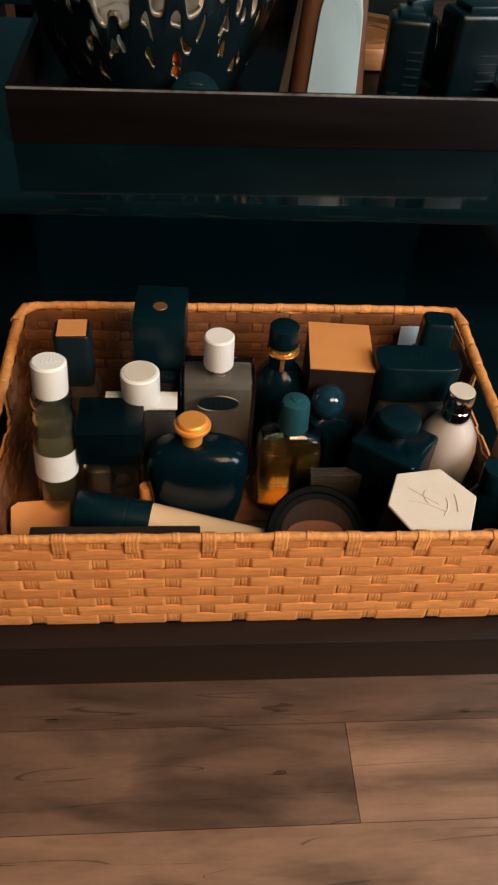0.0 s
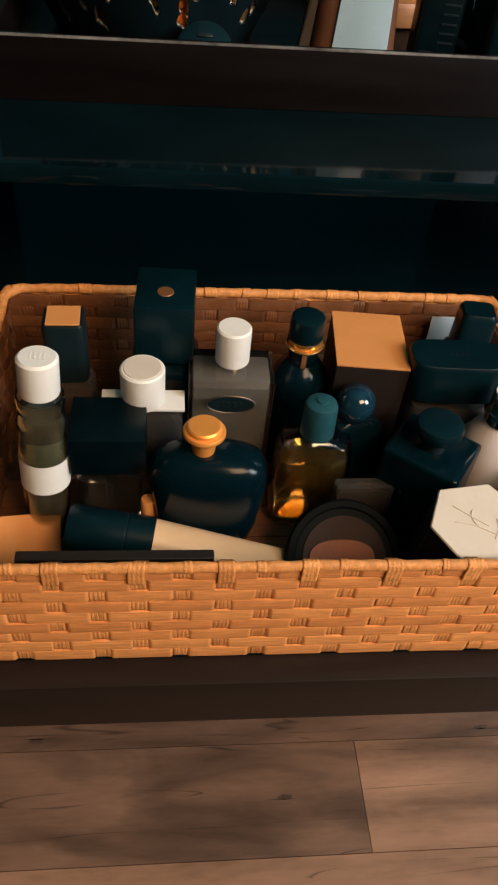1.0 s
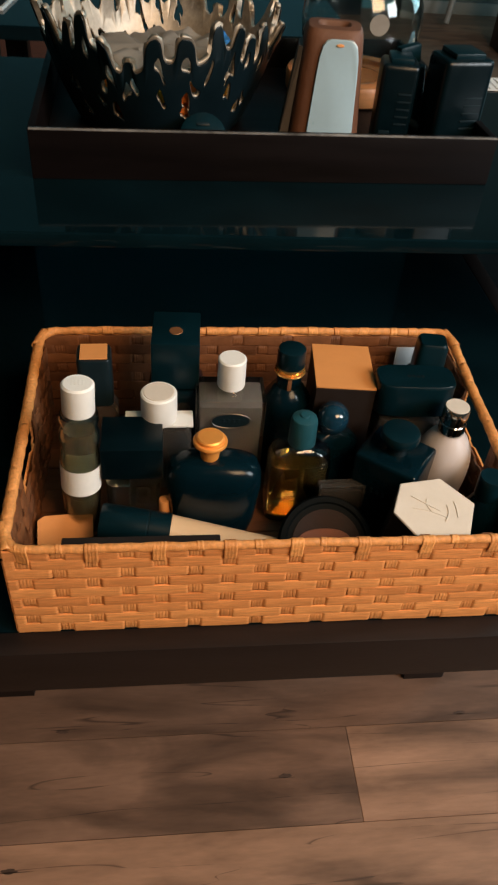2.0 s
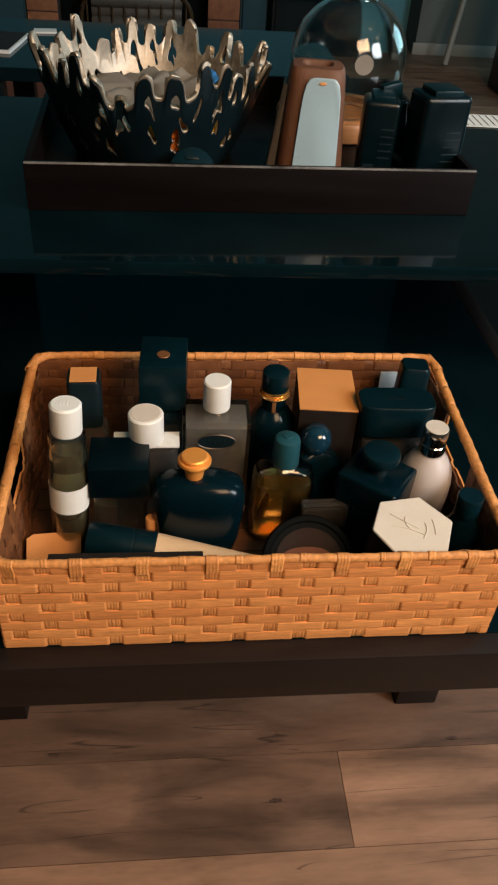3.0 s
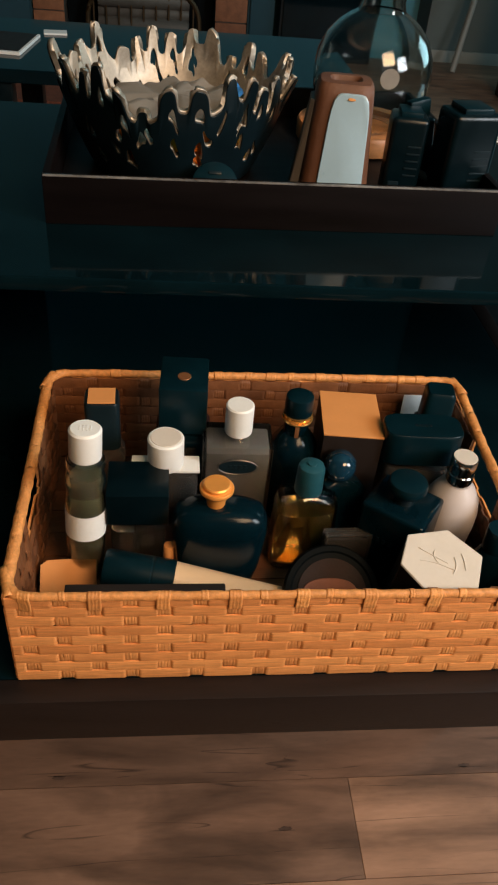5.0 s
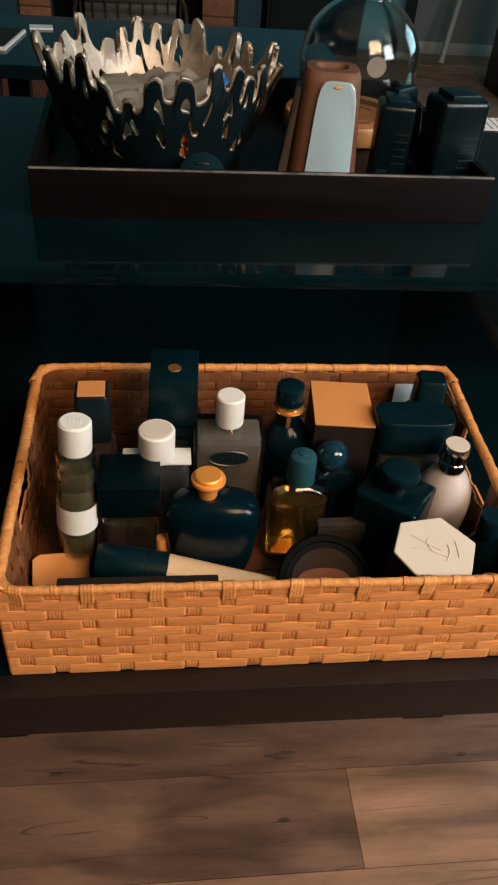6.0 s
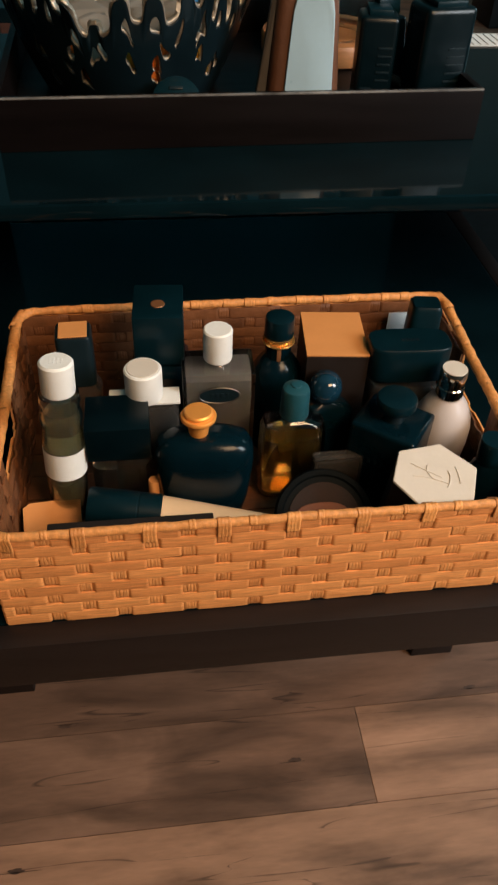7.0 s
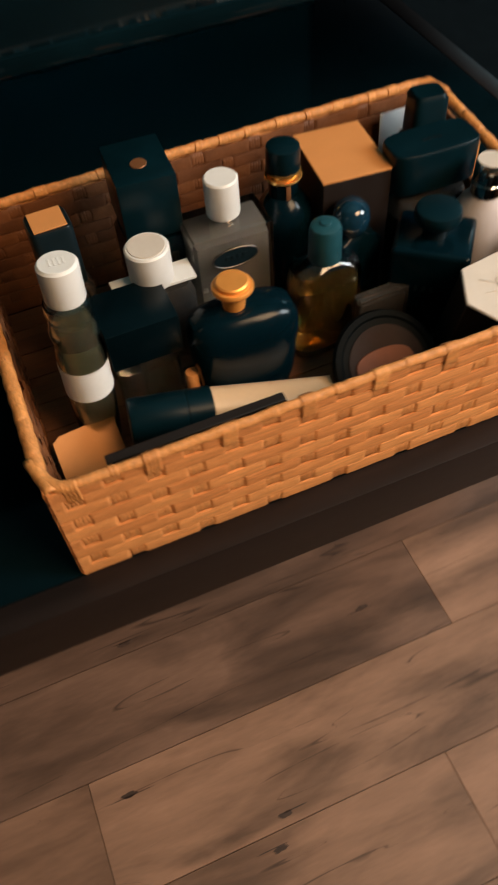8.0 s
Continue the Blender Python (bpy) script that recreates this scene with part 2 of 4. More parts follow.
def block(sx, sy, sz, bev=0.002, cx=0.0, cy=0.0, z0=0.0, seg=2, top=1.0):
    """A box with softened edges, standing on z0; top: the taper of its upper face."""
    bm = bmesh.new()
    bmesh.ops.create_cube(bm, size=1)
    for v in bm.verts:
        k = top if v.co.z > 0 else 1.0
        v.co = Vector((cx + v.co.x * sx * k, cy + v.co.y * sy * k, z0 + (v.co.z + 0.5) * sz))
    if bev:
        bmesh.ops.bevel(bm, geom=bm.edges, offset=bev, segments=seg, affect="EDGES", profile=0.6)
    return bm


def slab(x0, x1, y0, y1, z0, z1, bev=0.0):
    return block(x1 - x0, y1 - y0, z1 - z0, bev, (x0 + x1) / 2, (y0 + y1) / 2, z0)


def prism(points, z0, z1, bev=0.001):
    bm = loft([[(x, y, z0) for x, y in points], [(x, y, z1) for x, y in points]])
    if bev:
        bmesh.ops.bevel(bm, geom=bm.edges, offset=bev, segments=2, affect="EDGES")
    return bm


def tube(path, r, n=8):
    bm = bmesh.new()
    rings = []
    path = [Vector(p) for p in path]
    for i, p in enumerate(path):
        d = (path[min(i + 1, len(path) - 1)] - path[max(i - 1, 0)]).normalized()
        a = d.cross(Vector((0.3, 0.2, 1))).normalized()
        b = d.cross(a)
        rings.append([bm.verts.new(p + r * (math.cos(2 * math.pi * k / n) * a + math.sin(2 * math.pi * k / n) * b)) for k in range(n)])
    for u, v in zip(rings, rings[1:]):
        for k in range(n):
            bm.faces.new((u[k], u[(k + 1) % n], v[(k + 1) % n], v[k]))
    bm.faces.new(rings[0]), bm.faces.new(list(reversed(rings[-1])))
    bmesh.ops.recalc_face_normals(bm, faces=bm.faces)
    return bm


SHELF = 0.3617     # top of the lower shelf
INSIDE = 0.3695    # floor of the basket
RIMZ = 0.4590
TOP = 0.5815       # top of the upper tier
TRAYIN = 0.5915

# ---- room ----
solid("floor", slab(-3.0, 3.0, -1.14, 4.17, -0.1, -0.006), GROOVE, "dark underlay of the plank floor", kind="structure")
floor_ob = bpy.data.objects["floor"]


def wall_with_hole(name, along, at, lo, hi, h0, h1, a0, a1, thick, material, label):
    """A wall along x or y at a place, with one opening from h0 to h1 high and a0 to a1 along."""
    bm = bmesh.new()
    for s0, s1, z0, z1 in ((lo, a0, 0, 2.6), (a1, hi, 0, 2.6), (a0, a1, 0, h0), (a0, a1, h1, 2.6)):
        if s1 - s0 < 1e-4 or z1 - z0 < 1e-4:
            continue
        b2 = slab(s0, s1, at, at + thick, z0, z1) if along == "x" else slab(at, at + thick, s0, s1, z0, z1)
        me = bpy.data.meshes.new("tmp")
        b2.to_mesh(me)
        b2.free()
        bm.from_mesh(me)
        bpy.data.meshes.remove(me)
    return solid(name, bm, material, label, kind="structure")


def wall_with_holes(name, y, lo, hi, h0, h1, gaps, thick, material, label):
    """A wall along x with several openings of one height."""
    bm = bmesh.new()
    edges = [lo] + [v for g in gaps for v in g] + [hi]
    for k, (s0, s1) in enumerate(zip(edges, edges[1:])):
        for z0, z1 in (((0, 2.6),) if k % 2 == 0 else ((0, h0), (h1, 2.6))):
            b2 = slab(s0, s1, y, y + thick, z0, z1)
            me = bpy.data.meshes.new("tmp")
            b2.to_mesh(me)
            b2.free()
            bm.from_mesh(me)
            bpy.data.meshes.remove(me)
    return solid(name, bm, material, label, kind="structure")


wall_with_holes("wall_south", -1.14, -3.0, 3.0, 1.10, 2.36, ((0.22, 1.10), (1.34, 2.22)), 0.12, WALL, "grey painted wall with two window openings")
wall_with_hole("wall_east", "y", 2.88, -1.14, 4.17, 0.85, 2.15, 1.15, 2.65, 0.12, WALL, "grey painted wall with a window opening")
solid("wall_west", slab(-3.0, -2.88, -1.02, 4.05, 0, 2.6), TEALWALL, "dark teal painted wall", kind="structure")
solid("wall_north", slab(-2.88, 2.88, 4.05, 4.17, 0, 2.6), CEIL, "wall with a fireplace, tinted teal for the reflections", kind="structure")
solid("ceiling", slab(-3.0, 3.0, -1.14, 4.17, 2.6, 2.7), CEIL, "unseen plain ceiling, tinted teal for the reflections", kind="structure")
for name, x0, x1, y0, y1, z0, z1 in (("window_1", 0.22, 1.10, -1.11, -1.07, 1.10, 2.36), ("window_2", 1.34, 2.22, -1.11, -1.07, 1.10, 2.36), ("window_3", 2.91, 2.96, 1.15, 2.65, 0.85, 2.15)):
    w = thing(name, "white framed window letting in evening light", kind="structure", category="")
    for low, high in ((z0, z0 + 0.045), (z1 - 0.045, z1)):
        part("window_frame", slab(x0, x1, y0, y1, low, high, 0.004), WHITEPAINT, w)
    for end in (0, 1):
        if x1 - x0 > y1 - y0:
            e0 = x1 - 0.045 if end else x0
            part("window_frame", slab(e0, e0 + 0.045, y0, y1, z0 + 0.046, z1 - 0.046, 0.004), WHITEPAINT, w)
        else:
            e0 = y1 - 0.045 if end else y0
            part("window_frame", slab(x0, x1, e0, e0 + 0.045, z0 + 0.046, z1 - 0.046, 0.004), WHITEPAINT, w)

# ---- coffee table ----
table = thing("coffee_table", "two-tier coffee table in black lacquer and dark wenge wood", "coffee table")
SF = -0.021        # front of the lower tier
part("lower_shelf", slab(-0.350, 0.350, 0.0, 0.725, 0.335, SHELF, 0.0015), GLOSS, table, "glossy black shelf panel")
part("front_rail", slab(-0.372, 0.372, SF, -0.0005, 0.3100, SHELF, 0.0015), WENGE, table, "dark brown wooden rail")
part("back_rail", slab(-0.372, 0.372, 0.7255, 0.747, 0.3195, SHELF, 0.0015), WENGE, table)
for x0, x1 in ((-0.372, -0.3505), (0.3505, 0.372)):
    part("side_rail", slab(x0, x1, 0.0, 0.725, 0.3195, SHELF, 0.0015), WENGE, table)
for x in (-0.271, 0.2485):
    for y in (0.182, 0.60):
        part("leg", block(0.053, 0.053, 0.3345, 0.002, x, y, 0.0), WENGE, table)
part("table_top", slab(-0.62, 0.62, 0.226, 0.700, 0.569, TOP, 0.003), GLOSS, table, "glossy black table top")
# black sheets, widened past the shelf to darken the recess and its reflections
for x0, x1 in ((-0.600, -0.262), (0.277, 0.600)):
    part("black_shade_panel", slab(x0, x1, 0.645, 0.662, SHELF, 0.569, 0.001), BLACKM, table)
# added panel: passes light from behind so the recess glows teal
part("back_panel", slab(-0.2615, 0.2765, 0.645, 0.662, SHELF, 0.569, 0.001), BACKP, table, "translucent teal panel added for the dim glow in the recess")

# ---- woven basket ----
BX, BY0, BY1 = 0.1955, 0.0, 0.256
basket = thing("storage_basket", "golden woven palm fibre basket full of perfume bottles", "basket")
ROWS, RH = 9, 0.01066
random.seed(5)


def strand(length, stakes, row, inset):
    """One flat strand that runs over and under the stakes, along x from 0."""
    bm = bmesh.new()
    n = stakes * 20
    prev = None
    ph = row % 2
    tilt = random.uniform(-0.0005, 0.0005)
    for i in range(n + 1):
        u = i / n
        dive = max(0.0, min(1.0, (-math.cos(math.pi * (u * stakes - 0.5 + ph)) - 0.74) / 0.14))
        wob = 0.0005 - 0.0017 * dive * dive * (3 - 2 * dive)
        dz = 0.0004 * noise.noise((u * 9, row * 3.7, inset * 5)) + tilt * (u - 0.5) * 4
        h = RH * 0.5 * (0.945 + 0.12 * noise.noise((u * 14, row * 1.9, inset + 2)))
        x = u * length
        ring = [bm.verts.new((x, -wob - 0.0010, dz - h)), bm.verts.new((x, -wob - 0.0012, dz - h * 0.8)), bm.verts.new((x, -wob - 0.0012, dz + h * 0.8)), bm.verts.new((x, -wob - 0.0010, dz + h)),
                bm.verts.new((x, -wob + 0.0006, dz + h)), bm.verts.new((x, -wob + 0.0006, dz - h))]
        if prev:
            for k in range(6):
                bm.faces.new((prev[k], prev[(k + 1) % 6], ring[(k + 1) % 6], ring[k]))
        else:
            first = ring
        prev = ring
    bm.faces.new(first), bm.faces.new(list(reversed(prev)))
    bmesh.ops.recalc_face_normals(bm, faces=bm.faces)
    return bm


def stake_mesh(phase, j, w=0.0092):
    """One upright stake of four twisted ribs, weaving the other way."""
    bm = bmesh.new()
    n = ROWS * 5
    for rib in range(4):
        prev = None
        cx = (rib - 1.5) * w / 4
        for i in range(n + 1):
            u = i / n
            wob = 0.0017 * math.cos(math.pi * (u * ROWS - 0.5 + phase + 1))
            wob = max(-0.0010, min(0.0011, wob * 2.2))
            z = u * ROWS * RH
            r = w / 7.4
            lean = 0.0008 * noise.noise((j * 2.3, u * 5, rib))
            ring = [bm.verts.new((cx + lean - r, -wob, z)), bm.verts.new((cx + lean, -wob - r * 0.34, z)), bm.verts.new((cx + lean + r, -wob, z)), bm.verts.new((cx + lean, -wob + r * 0.34, z))]
            if prev:
                for k in range(4):
                    bm.faces.new((prev[k], prev[(k + 1) % 4], ring[(k + 1) % 4], ring[k]))
            else:
                bm.faces.new(list(reversed(ring)))
            prev = ring
        bm.faces.new(prev)
    bmesh.ops.recalc_face_normals(bm, faces=bm.faces)
    return bm


def side(m, length, stakes, flip, gap=None, mats=None, names=("strand", "stake")):
    flat, upright = mats or (STRAW, STAKE)
    step = length / stakes
    for row in range(ROWS):
        z = (row + 0.5) * RH
        if gap and row >= ROWS - 3:
            for a, b in ((0, gap[0]), (gap[1], stakes)):
                bm = strand((b - a) * step, b - a, row + flip + a, flip)
                part(names[0], bm, flat, basket, m=m @ pose(a * step, 0, z), sharp=60)
        else:
            part(names[0], strand(length, stakes, row + flip, flip), flat, basket, m=m @ pose(0, 0, z), sharp=60)
    for j in range(stakes):
        if gap and gap[0] < j + 0.5 < gap[1]:
            continue
        part(names[1], stake_mesh(j + flip, j), upright, basket, m=m @ pose((j + 0.5) * step + random.uniform(-0.0010, 0.0010), 0, 0), sharp=80)


LX, LY, COLS = 2 * BX, BY1 - BY0, 16
side(pose(-BX, BY0, SHELF + 0.0008), LX, COLS, 0)
side(pose(BX, BY1, SHELF + 0.0099, 0, 0, 180), LX, COLS, 1)
side(pose(-BX, BY1, SHELF + 0.0008, 0, 0, -90), LY, 10, 0, gap=(4, 7))
side(pose(BX, BY0, SHELF + 0.0008, 0, 0, 90), LY, 10, 1, gap=(4, 7))
# inner layer, its colour darkened for the shade inside the basket
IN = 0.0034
INNER = dict(mats=(SHADED_PALM, SHADED_PALM), names=("inner_strand", "inner_stake"))
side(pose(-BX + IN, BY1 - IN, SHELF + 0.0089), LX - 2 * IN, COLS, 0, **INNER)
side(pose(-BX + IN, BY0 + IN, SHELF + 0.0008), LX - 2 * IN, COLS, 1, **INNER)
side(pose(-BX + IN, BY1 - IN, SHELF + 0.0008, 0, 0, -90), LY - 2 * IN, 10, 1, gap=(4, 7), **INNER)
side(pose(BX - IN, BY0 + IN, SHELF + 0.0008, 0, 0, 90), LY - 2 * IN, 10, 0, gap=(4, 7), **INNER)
# woven bottom, in the same shade-darkened colour
part("bottom", slab(-BX + 0.002, BX - 0.002, BY0 + 0.002, BY1 - 0.002, SHELF + 0.0005, INSIDE - 0.0015, 0.001), SHADED_PALM, basket, "brown woven bottom")
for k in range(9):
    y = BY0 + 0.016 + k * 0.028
    part("bottom_strand", slab(-BX + 0.004, BX - 0.004, y - 0.009, y + 0.009, INSIDE - 0.0014, INSIDE, 0.0005), SHADED_PALM, basket)


def rim_path(n_side, rad=0.016):
    pts = []
    cs = ((BX - rad, BY0 + rad, -90), (BX - rad, BY1 - rad, 0), (-BX + rad, BY1 - rad, 90), (-BX + rad, BY0 + rad, 180))
    for cx, cy, a0 in cs:
        for k in range(7):
            a = radians(a0 + 90 * k / 6)
            pts.append(Vector((cx + rad * math.cos(a), cy + rad * math.sin(a), 0)))
    dense = []
    for p, q in zip(pts, pts[1:] + pts[:1]):
        m = max(1, int((q - p).length / 0.0018))
        dense += [p.lerp(q, i / m) for i in range(m)]
    return dense


loop = rim_path(0)
for k, p in enumerate(loop):
    p.z = RIMZ - 0.001 + 0.0016 * noise.noise((p.x * 18, p.y * 18, 3)) + 0.0115 * max(0.0, p.y / BY1) ** 1.5
bm = bmesh.new()
rings = []
for i, p in enumerate(loop):
    d = (loop[(i + 1) % len(loop)] - loop[i - 1]).normalized()
    out = d.cross(Vector((0, 0, 1))).normalized()
    up = Vector((0, 0, 1))
    r = 0.0032 + 0.0004 * noise.noise((i * 0.15, 0, 0))
    rings.append([bm.verts.new(p + (r + 0.0004 * abs(math.sin(math.pi * k / 12 + i * 0.40))) * (math.cos(2 * math.pi * k / 12) * out * (0.9 + 0.45 * abs(d.y)) + math.sin(2 * math.pi * k / 12) * up * 1.1)) for k in range(12)])
for u, v in zip(rings, rings[1:] + rings[:1]):
    for k in range(12):
        bm.faces.new((u[k], u[(k + 1) % 12], v[(k + 1) % 12], v[k]))
bmesh.ops.recalc_face_normals(bm, faces=bm.faces)
part("rim", bm, RIM, basket, "braided rim")
# ribbed stakes folded over the rim, and narrow bands between them


def wrap(p, d, wide, ribs, drop, fat=0.92):
    out = d.cross(Vector((0, 0, 1))).normalized()
    lean = random.uniform(-0.0025, 0.0025)
    bm = bmesh.new()
    prev = None
    cols = max(ribs * 4, 8)
    for k, hang in [(0, drop), (0, drop * 0.95 - 0.0002), (0, drop * 0.4)] + [(k, 0.0) for k in range(1, 15)]:
        a = math.pi * (-0.10 + 1.35 * k / 14)
        ring = []
        for q in range(cols + 1):
            u = q / cols - 0.5
            rr = (0.0037 - (0.0005 if k == 0 else 0.0)) + (0.00025 * abs(math.sin(math.pi * ribs * (u + 0.5))) if ribs > 1 else 0.0002 * noise.noise((q * 0.9, k * 0.5, p.x * 90 + p.y * 70))) - (0.0003 if q in (0, cols) else 0)
            ring.append(bm.verts.new(p + d * (u * wide + lean * (1 - k / 14)) + rr * (math.cos(a) * out * fat + math.sin(a) * Vector((0, 0, 1.08))) - Vector((0, 0, hang))))
        if prev:
            for q in range(cols):
                bm.faces.new((prev[q], prev[q + 1], ring[q + 1], ring[q]))
        prev = ring
    bmesh.ops.recalc_face_normals(bm, faces=bm.faces)
    ob = part("wrap", bm, RIM, basket, sharp=70)
    ob.modifiers.new("thick", "SOLIDIFY").thickness = 0.0005
    return ob


def along_rim(target):
    i = min(range(len(loop)), key=lambda j: (loop[j].xy - Vector(target)).length)
    return loop[i], (loop[(i + 1) % len(loop)] - loop[i - 1]).normalized()


for j in range(COLS):
    x = -BX + (j + 0.5) * LX / COLS
    for y in (BY0, BY1):
        if j % 2 == 0:
            wrap(*along_rim((x, y)), 0.0098, 4, 0.0105)
        elif random.random() < 0.7:
            wrap(*along_rim((x + random.uniform(-0.006, 0.006), y)), random.uniform(0.004, 0.008), 2, 0.0)
for j in range(10):
    y = BY0 + (j + 0.5) * LY / 10
    for x in (-BX, BX):
        wrap(*along_rim((x, y)), random.uniform(0.022, 0.0275), 1, random.uniform(0.0, 0.005), 1.15)

# ---- bottles in the basket ----
G = "bottles in the basket"


def bottle(name, label, x, y, rz=0.0, z=INSIDE, category="perfume bottle", tilt=(0, 0)):
    return thing(name, label, category, pose(x, y, z, tilt[0], tilt[1], rz), group=G)


def hollow(outer, wall=0.0014):
    """Outer profile followed by the same profile drawn in by the wall's thickness."""
    low = outer[0][1] + 0.004
    return outer + [(max(p - wall, 0.0005), max(q - wall * 0.4, low)) for p, q in reversed(outer)] + [(0.0005, low)]


def capped(r, h, z0, chamf=0.0012):
    return lathe([(r * 0.97, z0), (r, z0 + chamf), (r, z0 + h - chamf), (r - chamf, z0 + h)], 36)


# clear cologne bottle with a white cap
b = bottle("perfume_bottle", "round clear glass bottle with white ribbed cap and blank white label", -0.1530, 0.0945, z=INSIDE + 0.0036, tilt=(-3.2, 2.6))
part("glass", lathe(hollow([(0.0122, 0), (0.0136, 0.002), (0.0142, 0.006), (0.0158, 0.040), (0.0160, 0.084), (0.0150, 0.091), (0.0145, 0.0945), (0.0158, 0.101), (0.0158, 0.106), (0.0143, 0.1115), (0.0141, 0.114), (0.0153, 0.119), (0.0146, 0.124), (0.0095, 0.127)])), GLASS, b)
part("liquid", lathe([(0.0105, 0.0045), (0.0118, 0.0070), (0.0138, 0.040), (0.0142, 0.083), (0.0132, 0.090), (0.0128, 0.0945), (0.0139, 0.101), (0.0139, 0.105), (0.0125, 0.110)]), LIQUID, b, "pale olive cologne")
part("label", loft([oval(0.01615, 0.01615, 0.052, 2, 40), oval(0.01630, 0.01630, 0.077, 2, 40)], cap=False), PAPER, b, "blank white paper label")
part("cap", capped(0.0125, 0.0260, 0.1260, 0.0016), WHITE, b, "white plastic cap")
for k in range(4):
    part("cap_ridge", slab(-0.0048 + k * 0.0027, -0.0034 + k * 0.0027, -0.003, 0.004, 0.1518, 0.15215, 0.0001), WHITE, b)

# small bottle with a black cap that has a tan top
b = bottle("perfume_bottle", "small dark bottle with square black cap topped in tan", -0.1405, 0.176, 2)
part("glass", body([(0, 0.017, 0.012), (0.003, 0.018, 0.013), (0.075, 0.018, 0.013), (0.084, 0.013, 0.011)], 5), SMOKE, b)
part("cap", body([(0.084, 0.0145, 0.0135), (0.129, 0.0145, 0.0135), (0.131, 0.0135, 0.0125)], 6), BLACK, b)
part("cap_plate", block(0.0225, 0.0215, 0.0012, 0.0004, 0, 0, 0.1312), TAN, b, "tan leather top")

# tall black cube bottle
b = bottle("perfume_bottle", "tall square black bottle with cube cap and copper dot", -0.0720, 0.186, -3)
part("glass", body([(0, 0.0225, 0.0225), (0.003, 0.0235, 0.0235), (0.092, 0.0235, 0.0235), (0.098, 0.0205, 0.0205)], 7), DARKGLASS, b)
part("cap", block(0.0405, 0.0500, 0.046, 0.0014, 0, 0.0050, 0.1), NAVY, b)
part("cap_dot", lathe([(0.0001, 0.1461), (0.0058, 0.1461), (0.0055, 0.1466), (0.0001, 0.1466)], 24), COPPER, b, "small dull copper dot")
part("window", body([(0.060, 0.0130, 0.0005), (0.088, 0.0130, 0.0005)], 3), SMOKE, b, m=pose(0, -0.0236, 0))

# squat bottle with a round white cap and a white collar plate
b = bottle("perfume_bottle", "squat grey glass bottle with white collar plate and white cap", -0.0868, 0.1385, 0)
part("glass", body([(0, 0.026, 0.0135), (0.003, 0.027, 0.0145), (0.078, 0.027, 0.0145), (0.086, 0.024, 0.012)], 5), SMOKE, b)
part("collar", block(0.0565, 0.020, 0.0022, 0.0004, 0, 0, 0.0885), PAPER, b, "white card collar")
part("cap", capped(0.0150, 0.027, 0.0915), WHITE, b)
part("cap_inlay", lathe([(0.0001, 0.1186), (0.0125, 0.1186), (0.0123, 0.1191), (0.0001, 0.1191)], 32), CREAM, b, "cream cap top")

# rectangular grey bottle with an oval plaque
b = bottle("perfume_bottle", "rectangular grey glass bottle with white cap and black oval plaque", -0.0262, 0.1565, -1)
part("glass", block(0.0590, 0.0360, 0.1075, 0.0016, 0, 0, 0), GLASS, b, "clear outer glass")
part("liquid", block(0.0530, 0.0300, 0.094, 0.003, 0, 0, 0.006), GREYLIQ, b, "grey tinted perfume")
part("collar", capped(0.0085, 0.005, 0.1076), CHROME, b)
part("cap", capped(0.0118, 0.0275, 0.1125), WHITE, b)
part("plaque", loft([[(p[0], -0.0181, p[1] + 0.088) for p in oval(0.0165, 0.0075, 0)], [(p[0], -0.0196, p[1] + 0.088) for p in oval(0.0160, 0.0070, 0)]]), BLACK, b, "black oval plaque with silver edge")
part("plaque_edge", tube([(0.0168 * math.cos(a), -0.0195, 0.088 + 0.0078 * math.sin(a)) for a in [2 * math.pi * k / 40 for k in range(41)]], 0.0006, 6), STEEL, b)
for k in range(4):
    part("plaque_mark", block(0.0026, 0.0004, 0.004, 0.0001, -0.0062 + k * 0.0042, -0.0197, 0.0865), BLACK, b)

# round dark bottle with a gold ring
b = bottle("perfume_bottle", "round dark blue bottle with black cap and gold ring", 0.0262, 0.1735)
part("glass", lathe([(0.015, 0), (0.019, 0.003), (0.0205, 0.02), (0.0215, 0.074), (0.0205, 0.088), (0.0150, 0.097), (0.0108, 0.1005)]), DARKGLASS, b)
part("ring", lathe([(0.0095, 0.1135), (0.0132, 0.1138), (0.0137, 0.1148), (0.0132, 0.1158), (0.0108, 0.1162), (0.0106, 0.1190), (0.0124, 0.1194), (0.0126, 0.1202), (0.0095, 0.1205)], 36), CHROMEGOLD, b, "polished gold ring")
part("neck", lathe([(0.0108, 0.098), (0.0110, 0.1135)]), DARKGLASS, b)
part("tag", block(0.0036, 0.0008, 0.013, 0.0003, -0.001, -0.0112, 0.1005), COPPER, b, "hanging copper tag")
part("cap", lathe([(0.0118, 0.1205), (0.0122, 0.1215), (0.0122, 0.135), (0.0116, 0.1375), (0.0095, 0.1385)], 36), NAVY, b)

# tan box
b = thing("perfume_box", "upright tan cardboard perfume box with brown sides", "box", pose(0.0742, 0.1785, INSIDE, 0, 0, -5.0), group=G)
part("carton", block(0.0512, 0.0635, 0.1140, 0.0008, 0, 0, 0), BROWNCARD, b)
part("lid", block(0.0516, 0.0640, 0.0016, 0.0004, 0, 0, 0.1142), TAN, b, "tan lid")

